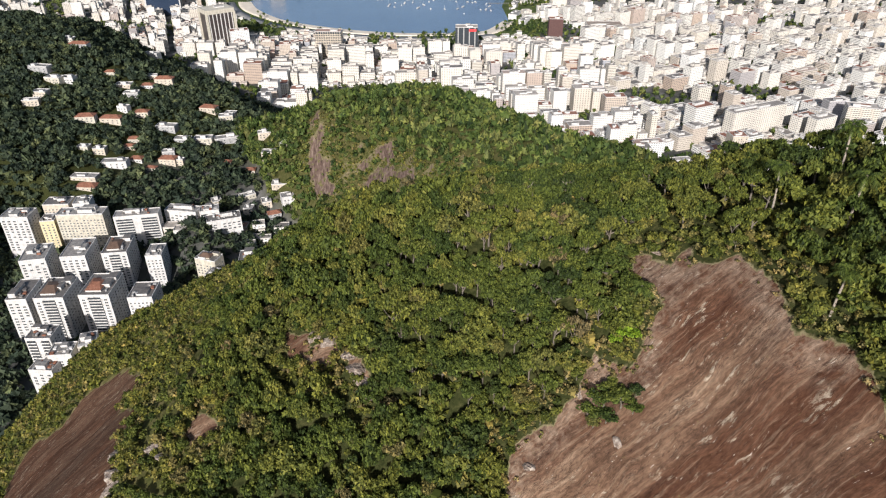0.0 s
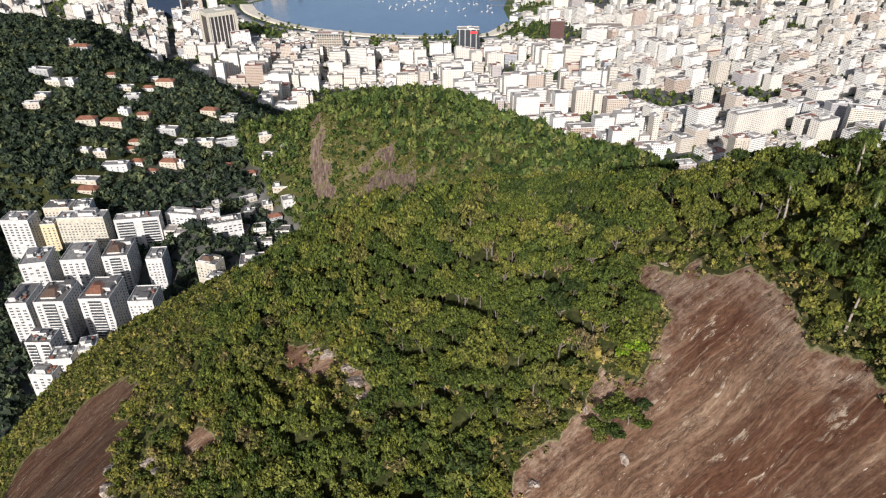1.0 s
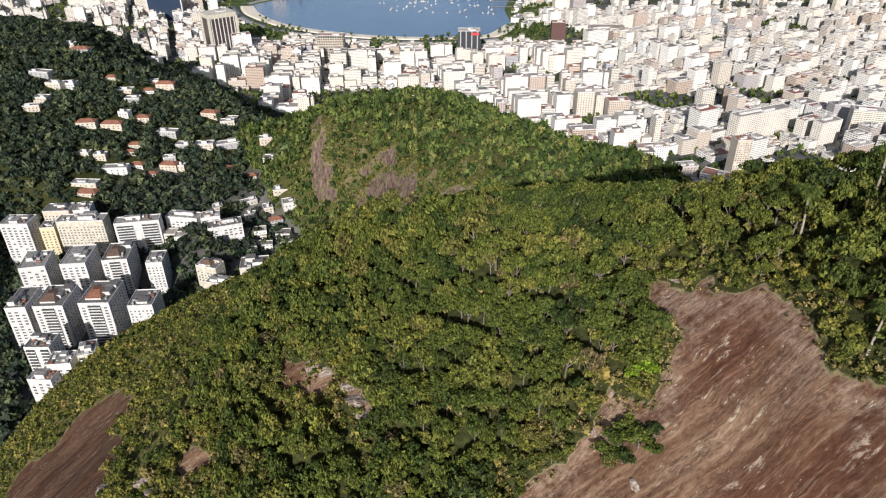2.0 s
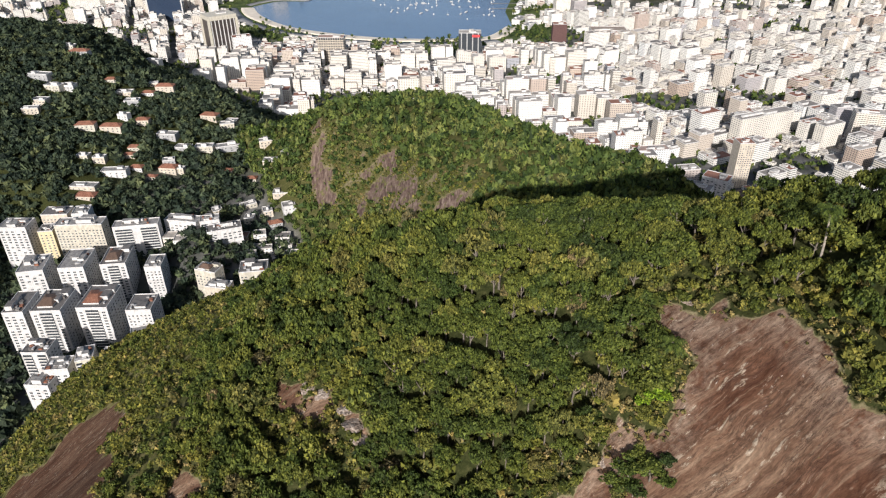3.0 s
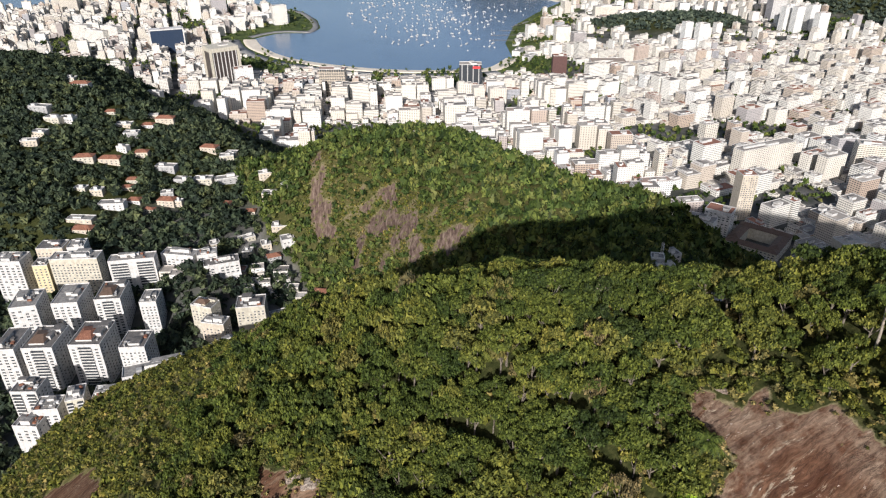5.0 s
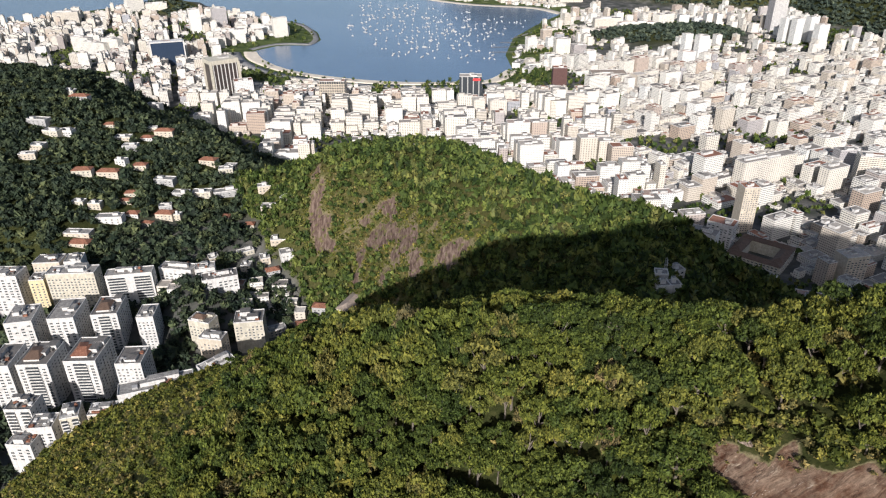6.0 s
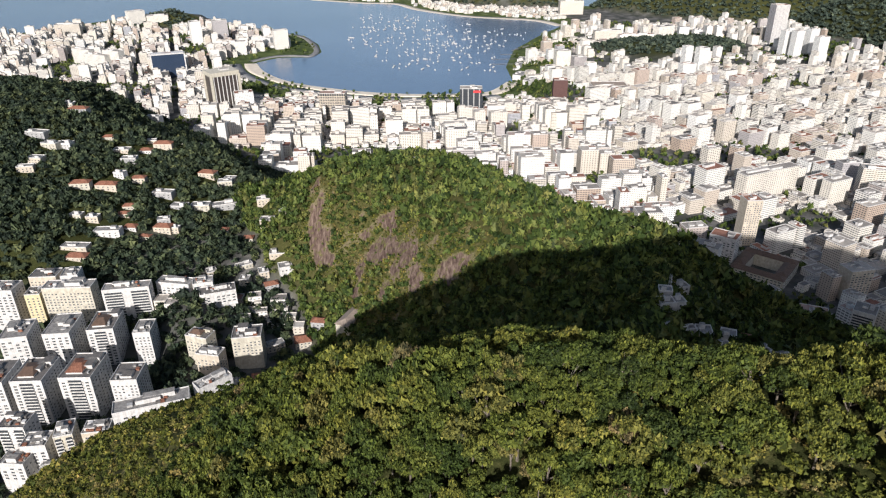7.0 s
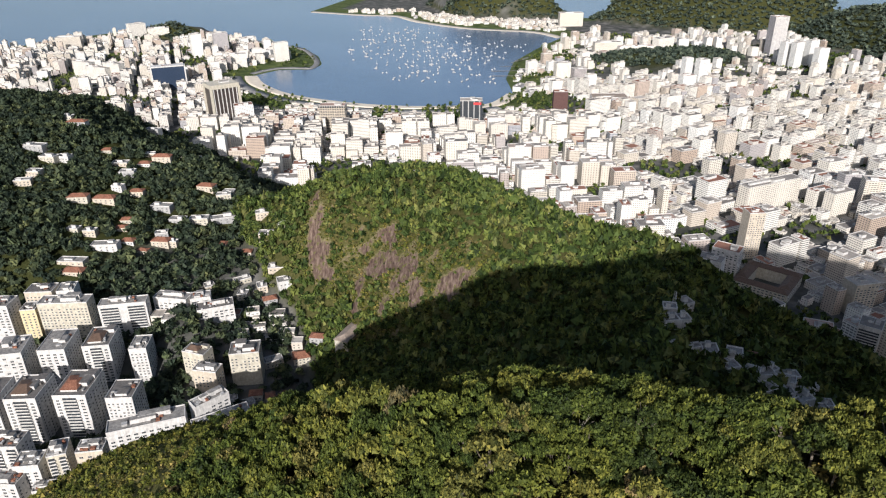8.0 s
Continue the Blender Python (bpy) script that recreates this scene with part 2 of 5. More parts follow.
def ground_material():
    p = Paint("hillside_earth", rough=0.95, spec=0.05)
    rock, streak, fine = rock_colour(p)
    soil = p.ramp(p.noise(0.9, 8, None, 0.7), (0.3, (0.012, 0.015, 0.005)), (0.5, (0.030, 0.034, 0.011)), (0.72, (0.068, 0.064, 0.025)))
    grass = p.ramp(p.noise(0.35, 8, None, 0.7), (0.32, (0.050, 0.060, 0.016)), (0.5, (0.105, 0.100, 0.032)), (0.66, (0.20, 0.165, 0.080)))
    dry = p.ramp(p.noise(0.9, 6), (0.3, (0.10, 0.085, 0.035)), (0.7, (0.30, 0.25, 0.15)))
    soil = p.mix(p.attribute("grass"), soil, grass)
    town = p.ramp(p.noise(0.03, 6), (0.3, (0.035, 0.040, 0.030)), (0.5, (0.075, 0.074, 0.066)), (0.7, (0.17, 0.16, 0.145)))
    lawn = p.ramp(p.noise(0.03, 6), (0.35, (0.040, 0.058, 0.020)), (0.6, (0.085, 0.105, 0.035)), (0.75, (0.20, 0.19, 0.13)))
    town = p.mix(p.attribute("lawn"), town, lawn)
    edge = p.math("ADD", p.attribute("rock"), p.math("MULTIPLY", p.math("SUBTRACT", p.noise(0.8, 6), 0.5), 0.8))
    soil = p.mix(p.ramp(edge, (0.30, 0.0), (0.42, 0.65)), soil, dry)
    upright = p.noise(0.5, 6, p.mapped(p.world(), (1.0, 0.25, 0.12)), 0.7)
    mauve = p.ramp(upright, (0.36, (0.045, 0.030, 0.024)), (0.5, (0.110, 0.074, 0.058)), (0.64, (0.20, 0.150, 0.115)))
    mauve = p.mix(p.ramp(p.noise(0.16, 7, None, 0.7), (0.55, 0.0), (0.60, 1.0)), mauve, grass)
    rock = p.mix(p.attribute("face"), rock, mauve)
    colour = p.mix(p.ramp(edge, (0.44, 0.0), (0.52, 1.0)), soil, rock)
    grey = p.ramp(p.noise(0.012, 7, None, 0.65), (0.35, (0.060, 0.062, 0.055)), (0.65, (0.145, 0.14, 0.13)))
    colour = p.mix(p.attribute("far"), colour, grey)
    colour = p.mix(p.attribute("town"), colour, town)
    p.bump(p.math("ADD", p.math("MULTIPLY", streak, 0.7), p.math("MULTIPLY", fine, 0.5)), 0.7, 0.45)
    return p.done(colour)


def water_material():
    p = Paint("bay_water", rough=0.22, spec=0.4)
    colour = p.ramp(p.noise(0.0016, 4), (0.35, (0.068, 0.108, 0.168)), (0.65, (0.092, 0.136, 0.202)))
    p.bump(p.noise(0.25, 5), 0.5, 0.6)
    return p.done(colour)


def sand_material():
    p = Paint("beach_sand", rough=0.95, spec=0.1)
    return p.done(p.ramp(p.noise(0.05, 6), (0.3, (0.52, 0.45, 0.35)), (0.7, (0.66, 0.58, 0.46))))


EARTH, WATER, SAND = ground_material(), water_material(), sand_material()

# ---------------------------------------------------------------- the large structure
# Bare rock on the near hill and on the face of the middle hill (outlines in plan).
SLAB = [(31.0, 45.9), (32.9, 43.4), (34.9, 40.0), (36.9, 41.2), (38.3, 41.0), (37.4, 38.3), (40.3, 36.2), (42.3, 35.8), (44.2, 32.6), (45.1, 30.3), (45.3, 27.5), (45.2, 24.9),
        (45.6, 22.3), (46.8, 20.5), (48.5, 18.9), (49.9, 16.7), (50.5, 13.9), (50.5, 5.4), (52, -40), (5, -20), (8, 10), (9.5, 22), (10.8, 28.3), (13.1, 28.3), (17.2, 28.4),
        (17.9, 29.8), (20.8, 30.0), (21.8, 32.1), (23.2, 33.6), (24.5, 31.9), (28.0, 29.4), (29.7, 30.6), (30.7, 33.3), (33.1, 34.8), (30.6, 39.6), (30.3, 41.8)]
PATCH = [(-29.4, 54.0), (-24.5, 51.8), (-23.6, 48.6), (-22.8, 45.6), (-26.4, 47.2), (-28.2, 49.7)]
LEDGE = [(-23.9, 49.2), (-18.6, 49.4), (-18.2, 45.5), (-20.7, 45.2), (-23.2, 46.0)]
CREST_ROCK = [(-16.8, 46.4), (-13.8, 45.0), (-12.2, 42.0), (-12.0, 40.0), (-14.2, 41.8), (-16.1, 43.2)]
SCAR = [(-45.0, 45.2), (-40.4, 42.0), (-39.2, 38.7), (-43.7, 39.0), (-50.4, 41.4), (-46.5, 41.8)]
CLIFF = [(-89.3, 101.5), (-78.3, 88.5), (-73.4, 78.1), (-82.0, 84.0), (-80.0, 77.0), (-63.0, 57.8), (-67.0, 56.2), (-64.6, 47.8), (-60.5, 36.0), (-62, 16), (-100, 30), (-128.8, 86.9), (-131.2, 98.7),
         (-128.2, 105.5), (-113.0, 99.0), (-108.1, 106.6), (-97.1, 103.8)]
# The stained face of the middle hill, broken by grass.
FACE = [(-73, 600), (-62.7, 600), (-45, 582), (-43, 570), (-50, 562), (-66.5, 570), (-75, 583)]
FACE_LOW = [(-37, 562), (-25, 555), (-23, 536), (-16, 516), (-18, 499), (-32, 504), (-34, 530), (-42, 540)]
FACE_RIGHT = [(-8, 517), (7, 510), (18, 502), (19, 493), (9, 486), (1.5, 481), (-2, 496)]
FACE_TOP = [(-64, 622), (-53, 618), (-41, 593), (-43, 585), (-53, 598)]
FACE_FOOT = [(-50, 550), (-41, 541), (-38, 526), (-45, 527)]
FACE_LEFT = [(-145, 681), (-132, 672), (-129, 645), (-111, 612), (-108, 599), (-131, 616), (-142, 640), (-146, 667)]
FACE_STEP = [(-86, 586), (-76, 584), (-78, 567), (-84, 545), (-90, 557), (-84, 570)]
MEADOW = [(-140, 702), (-97, 654), (-53, 626), (-23, 561), (21, 521), (42, 482), (-32, 490), (-74, 505), (-88, 548), (-104, 592), (-142, 630), (-150, 677)]
ROCKS = [(SLAB, 0.7), (PATCH, 0.7), (LEDGE, 0.7), (CREST_ROCK, 0.6), (SCAR, 0.8), (CLIFF, 1.0), (FACE, 3.5), (FACE_LOW, 3.5), (FACE_RIGHT, 3.5), (FACE_TOP, 3.0), (FACE_FOOT, 3.0), (FACE_LEFT, 4.5), (FACE_STEP, 3.5)]


def rockiness(x, y):
    """0 to 1: where the bare rock shows."""
    bare = np.zeros(np.shape(x))
    for outline, soft in ROCKS:
        bare = np.maximum(bare, np.clip(0.5 + inside(x, y, outline) / (2 * soft), 0, 1))
    ragged = 0.22 * waves(x, y, 5, 15) + 0.28 * waves(x, y, 2.2, 16)
    ragged = np.where(np.asarray(y) > 400, 0.45 * waves(x, y, 14, 17) + 0.4 * waves(x, y, 7, 18) - 0.05, ragged)
    bare = np.where(np.asarray(y) > 400, np.maximum(bare, 0.30 * np.clip(0.4 + inside(x, y, MEADOW) / 25, 0, 1)), bare)
    return np.clip(bare + ragged * (bare > 0.02), 0, 1)


def steps(*runs):
    """Grid lines: runs of (from, to, spacing)."""
    return np.unique(np.concatenate([np.arange(a, b, s) for a, b, s in runs] + [[runs[-1][1]]]))


def ground():
    gx = steps((-6400, -2400, 400), (-2400, -700, 40), (-700, -180, 16), (-180, -90, 3.0), (-90, 60, 0.9), (60, 130, 3.0), (130, 700, 12), (700, 2400, 40), (2400, 6400, 400))
    gy = steps((-3000, -300, 150), (-300, -80, 12), (-80, -4, 3.0), (-4, 66, 0.9), (66, 240, 2.6), (240, 480, 10), (480, 690, 6), (690, 900, 10), (900, 2700, 25), (2700, 4200, 40), (4200, 7000, 400))
    x, y = np.meshgrid(gx, gy)
    z = height(x, y)
    n, m = len(gx), len(gy)
    k = np.arange(n * m).reshape(m, n)
    faces = np.stack([k[:-1, :-1], k[:-1, 1:], k[1:, 1:], k[1:, :-1]], -1).reshape(-1, 4)
    town = np.clip((14 - (hills(x, y) - plain(x, y))) / 14, 0, 1)
    wet = np.maximum(inside(x, y, BAY), inside(x, y, OCEAN))
    lawn = np.clip((wet + 150) / 20, 0, 1) * (y > 1500)
    grass = np.clip((-x - 38) / 30, 0, 1) * (y < 300) + 0.12 * (y > 2500) + (0.3 + 0.4 * np.clip(0.4 + inside(x, y, MEADOW) / 80, 0, 1)) * (y > 300) * (y < 900) * (x > -260)
    far_rock = np.where(y > 2700, np.clip(0.52 + 0.45 * waves(x, y, 120, 9) + 0.2 * waves(x, y, 40, 10), 0, 1), 0) * (hills(x, y) > 25) * (x < 650)
    me = mesh_of("ground", np.stack([x, y, z], -1), faces, [EARTH], smooth=True, floats={"rock": np.maximum(rockiness(x, y), 0).ravel(), "town": town.ravel(), "grass": grass.ravel(), "lawn": lawn.ravel(), "face": (1.0 * (y > 400)).ravel(), "rim": (np.clip(1 - np.abs(inside(x, y, SLAB) - 1) / 3.2, 0, 1) * (y > 14)).ravel(), "left_rock": np.clip((-x - 48) / 10, 0, 1).ravel(), "far": np.clip(far_rock * 2.5 - 1, 0, 1).ravel()})
    return tagged(new("ground", me), "hilly ground of wooded slopes, bare brown rock and grey town streets", "ground", kind="structure")


ground()


def water():
    r = 9000
    me = mesh_of("water", [(-r, 1500, 0), (r, 1500, 0), (r, r, 0), (-r, r, 0)], [(0, 1, 2, 3)], [WATER])
    tagged(new("water", me), "calm blue-grey bay water with fine ripples", "water", kind="structure")


water()


def shore_strip(name, line, offsets, mat, label, category):
    """A strip along the shore: cross-section of (distance inland, height)."""
    line = [Vector(p) for p in line]
    pts = []
    for i in range(len(line) - 1):
        a, b, c, d = line[max(i - 1, 0)], line[i], line[i + 1], line[min(i + 2, len(line) - 1)]
        for s in range(8):
            t = s / 8
            pts.append(0.5 * (2 * b + (c - a) * t + (2 * a - 5 * b + 4 * c - d) * t * t + (3 * b - a - 3 * c + d) * t ** 3))
    verts, faces, k = [], [], len(offsets)
    for i, p in enumerate(pts):
        t = (pts[min(i + 1, len(pts) - 1)] - pts[max(i - 1, 0)]).normalized()
        n = Vector((t.y, -t.x))
        for off, z in offsets:
            q = p + n * off * (1 + 0.12 * math.sin(i * 0.3) * (mat is SAND))
            verts.append((q.x, q.y, z))
    for i in range(len(pts) - 1):
        for j in range(k - 1):
            faces.append((i * k + j, i * k + j + 1, i * k + j + k + 1, i * k + j + k))
    tagged(new(name, mesh_of(name, verts, faces, [mat], smooth=True)), label, category, kind="structure")


def asphalt_material():
    p = Paint("pale_asphalt", rough=0.9, spec=0.2)
    return p.done(p.ramp(p.noise(0.08, 6), (0.3, (0.13, 0.125, 0.12)), (0.7, (0.24, 0.235, 0.22))))


ASPHALT = asphalt_material()
shore_strip("beach", [(-545, 2030), *BAY[:7]], [(-8, -0.6), (4, 0.7), (24, 2.0), (33, 2.6), (34, 0.5)], SAND, "curved strip of pale sand along the bay", "beach")
shore_strip("road", [(-545, 2030), *BAY[:6]], [(44, 1.0), (44.5, 3.2), (74, 4.6), (74.5, 1.0)], ASPHALT, "broad pale avenue behind the beach", "road")
shore_strip("shore_road", BAY[26:], [(20, 0.5), (20.5, 2.4), (38, 2.8), (38.5, 0.5)], ASPHALT, "curved shore road round the headland", "road")
shore_strip("far_beach", BAY[11:18], [(-10, -0.6), (3, 1.0), (22, 3.2), (23, 0.0)], SAND, "pale sea wall and sand along the far shore", "beach")


# ---------------------------------------------------------------- plants
def leaf_material(name, tones, gloss=0.7):
    """Leaves: each tree has its own tone, each tuft its own shade of it."""
    p = Paint(name, rough=gloss, spec=0.15)
    info = p.tree.nodes.new("ShaderNodeObjectInfo").outputs["Random"]
    tone = p.math("FRACT", p.math("ADD", p.attribute("tint"), info))
    island = p.tree.nodes.new("ShaderNodeNewGeometry").outputs["Random Per Island"]
    colour = p.ramp(tone, *tones)
    colour = p.mix(1.0, colour, p.ramp(island, (0.0, (0.15, 0.20, 0.16)), (0.42, (0.78, 0.81, 0.73)), (0.85, (1.38, 1.30, 1.04)), (1.0, (1.85, 1.68, 1.30))), "MULTIPLY")
    colour = p.mix(0.6, colour, p.ramp(p.noise(0.08, 4), (0.3, (0.62, 0.78, 0.70)), (0.7, (1.22, 1.12, 0.9))), "MULTIPLY")
    p.set(p.shader, "Subsurface Weight", 0.0)
    return p.done(colour)


FOREST = leaf_material("forest_leaves", [(0.0, (0.029, 0.043, 0.013)), (0.22, (0.049, 0.067, 0.016)), (0.45, (0.071, 0.088, 0.020)),
                                         (0.70, (0.090, 0.101, 0.023)), (0.92, (0.110, 0.113, 0.029)), (0.985, (0.105, 0.092, 0.036)), (1.0, (0.12, 0.094, 0.055))])
SCRUB = leaf_material("scrub_leaves", [(0.0, (0.050, 0.062, 0.013)), (0.4, (0.088, 0.092, 0.020)), (0.75, (0.122, 0.116, 0.029)), (1.0, (0.150, 0.120, 0.050))])
DRY_SCRUB = leaf_material("straw_scrub", [(0.0, (0.075, 0.072, 0.024)), (0.4, (0.115, 0.098, 0.038)), (0.75, (0.160, 0.128, 0.062)), (1.0, (0.20, 0.155, 0.085))])
MIDWOOD = leaf_material("middle_hill_leaves", [(0.0, (0.028, 0.046, 0.014)), (0.3, (0.050, 0.073, 0.021)), (0.6, (0.073, 0.096, 0.028)), (0.85, (0.094, 0.110, 0.035)), (1.0, (0.115, 0.118, 0.046))])
# leaf tones hold the left hill's shade and a bluish haze
DIM_VALLEY = leaf_material("dimmed_valley_leaves", [(0.0, (0.021, 0.031, 0.025)), (0.4, (0.033, 0.046, 0.033)), (0.8, (0.050, 0.064, 0.041)), (1.0, (0.076, 0.088, 0.048))])
# grey-blue tones: the distance haze is put into the leaf colour
HAZY_FARWOOD = leaf_material("hazed_far_hill_leaves", [(0.0, (0.042, 0.056, 0.052)), (0.6, (0.052, 0.068, 0.062)), (1.0, (0.064, 0.080, 0.068))])
LIME = leaf_material("lime_leaves", [(0.0, (0.10, 0.17, 0.015)), (1.0, (0.14, 0.21, 0.02))])


def bark_material():
    p = Paint("tree_bark", rough=0.9, spec=0.2)
    grain = p.noise(6, 5)
    p.bump(grain, 0.6, 0.05)
    return p.done(p.ramp(grain, (0.3, (0.06, 0.047, 0.034)), (0.7, (0.19, 0.165, 0.13))))


def dead_material():
    p = Paint("bleached_wood", rough=0.85, spec=0.2)
    return p.done(p.ramp(p.noise(5, 5), (0.3, (0.16, 0.13, 0.10)), (0.7, (0.34, 0.30, 0.24))))


BARK, DEAD = bark_material(), dead_material()


def crown_arrays(seed, tufts, size, lobes, spread, low=-0.25, cores=9, flat=0.85, lobe=(0.31, 0.27), wild=0.8):
    """A crown of radius about 1 as loose leaf tufts on several lobes round dark inner masses."""
    rng = np.random.RandomState(seed)
    centres, radii = [], []
    for i in range(lobes):
        a, r = rng.rand() * 6.283, spread * math.sqrt(rng.rand()) * (i > 0)
        centres.append((r * math.cos(a), r * math.sin(a), 0.85 + 0.55 * (rng.rand() - 0.3) * (1.2 - r)))
        radii.append(lobe[0] + lobe[1] * rng.rand() * (1.15 - 0.5 * r))
    centres, radii = np.array(centres), np.array(radii)
    pick = rng.choice(lobes, tufts, p=radii ** 2 / (radii ** 2).sum())
    d = rng.randn(tufts, 3)
    d /= np.linalg.norm(d, axis=1)[:, None]
    d[:, 2] = np.where(d[:, 2] < low, -d[:, 2], d[:, 2])
    out = centres[pick] + d * (radii[pick] * (0.78 + 0.34 * rng.rand(tufts)))[:, None] * np.array([1, 1, flat])
    n = d + wild * rng.randn(tufts, 3) + np.array([0, 0, 0.35])
    n /= np.linalg.norm(n, axis=1)[:, None]
    u = np.cross(n, rng.randn(tufts, 3))
    u /= np.linalg.norm(u, axis=1)[:, None]
    v = np.cross(n, u)
    s = size * (0.55 + 0.9 * rng.rand(tufts))[:, None]
    tips = np.stack([out - u * s * 1.1 - v * s * 0.6, out + u * s * 1.2 - v * s * 0.35 - n * s * 0.2, out + v * s * 1.0 - n * s * 0.35], 1)
    verts = tips.reshape(-1, 3)
    faces = np.arange(len(verts)).reshape(-1, 3)
    # inner masses, so that no light falls straight through
    cube_v = np.array([(a, b, c) for a in (-1, 1) for b in (-1, 1) for c in (-1, 1)]) / math.sqrt(3)
    cube_f = np.array([(0, 1, 3), (0, 3, 2), (4, 6, 7), (4, 7, 5), (0, 4, 5), (0, 5, 1), (2, 3, 7), (2, 7, 6), (0, 2, 6), (0, 6, 4), (1, 5, 7), (1, 7, 3)])
    for c, r in list(zip(centres, radii))[:cores]:
        faces = np.concatenate([faces, cube_f + len(verts)])
        verts = np.concatenate([verts, c + cube_v * r * 0.78 * np.array([1, 1, flat])])
    return verts, faces


def tube(path, radii, sides=6):
    """Quads round a bent, tapered limb."""
    verts, faces = [], []
    for i, (p, r) in enumerate(zip(path, radii)):
        p = Vector(p)
        t = (Vector(path[min(i + 1, len(path) - 1)]) - Vector(path[max(i - 1, 0)])).normalized()
        u = t.orthogonal().normalized()
        w = t.cross(u)
        for k in range(sides):
            a = 6.283 * k / sides
            verts.append(p + (u * math.cos(a) + w * math.sin(a)) * r)
    for i in range(len(path) - 1):
        for k in range(sides):
            a, b = i * sides + k, i * sides + (k + 1) % sides
            faces.append((a, b, b + sides, a + sides))
    return [tuple(v) for v in verts], faces


def limbs(tubes):
    """Joins several tubes into one pair of arrays."""
    verts, faces = [], []
    for v, f in tubes:
        faces += [tuple(i + len(verts) for i in q) for q in f]
        verts += v
    return verts, faces


def trunk_mesh(seed):
    rng = random.Random(seed)
    top = (rng.uniform(-0.1, 0.1), rng.uniform(-0.1, 0.1), 0.75)
    parts = [tube([(0, 0, -0.25), (0.02, 0, 0.3), top, (top[0], top[1], 1.0)], [0.075, 0.055, 0.04, 0.02])]
    for i in range(4):
        a = i * 1.57 + rng.random()
        parts.append(tube([(0.02, 0, 0.35 + 0.08 * i), (0.3 * math.cos(a), 0.3 * math.sin(a), 0.65), (0.55 * math.cos(a), 0.55 * math.sin(a), 0.95)], [0.035, 0.025, 0.01], 5))
    v, f = limbs(parts)
    return mesh_of("trunk", v, f, [BARK], smooth=True)


def scattered(seed, x0, x1, y0, y1, step):
    """Places on a jittered lattice."""
    rng = np.random.RandomState(seed)
    x, y = np.meshgrid(np.arange(x0, x1, step), np.arange(y0, y1, step * 0.87))
    x = x + (np.arange(x.shape[0])[:, None] % 2) * step / 2
    x, y = x + rng.uniform(-0.42, 0.42, x.shape) * step, y + rng.uniform(-0.42, 0.42, x.shape) * step
    return x.ravel(), y.ravel(), rng


def grove(name, label, shapes, x, y, z, wide, tall, rng, mat, category="trees"):
    """Many plants joined into one mesh of uncounted growth."""
    which = rng.randint(0, len(shapes), len(x))
    turn, tint = rng.rand(len(x)) * 6.283, rng.rand(len(x))
    V, F, T, base = [], [], [], 0
    for k, (v, f) in enumerate(shapes):
        m = which == k
        n = int(m.sum())
        if not n:
            continue
        c, s = np.cos(turn[m])[:, None], np.sin(turn[m])[:, None]
        px = (v[None, :, 0] * c - v[None, :, 1] * s) * wide[m][:, None] + x[m][:, None]
        py = (v[None, :, 0] * s + v[None, :, 1] * c) * wide[m][:, None] + y[m][:, None]
        pz = v[None, :, 2] * tall[m][:, None] + z[m][:, None]
        V.append(np.stack([px, py, pz], -1).reshape(-1, 3))
        F.append((f[None] + (np.arange(n) * len(v))[:, None, None]).reshape(-1, 3) + base)
        T.append(np.repeat(tint[m], len(v)))
        base += n * len(v)
    me = mesh_of(name, np.concatenate(V), np.concatenate(F), [mat], floats={"tint": np.concatenate(T)})
    return tagged(new(name, me), label, category, kind="stuff")


# --- the wood on the near hill: single trees where the camera passes nearest, the rest as one growth
NEAR_SHAPES = [crown_arrays(11 + i, 700, 0.076, 15 + i % 5, 0.80, flat=0.50, lobe=(0.17, 0.19), wild=1.3) for i in range(8)]
FINE_SHAPES = [crown_arrays(71 + i, 1300, 0.056, 18 + i % 5, 0.80, flat=0.50, lobe=(0.16, 0.18), wild=1.3) for i in range(8)]
CROWNS = [mesh_of("crown", v, f, [FOREST], floats={"tint": np.full(len(v), 0.0)}) for v, f in FINE_SHAPES]
TRUNKS = [trunk_mesh(i) for i in range(3)]


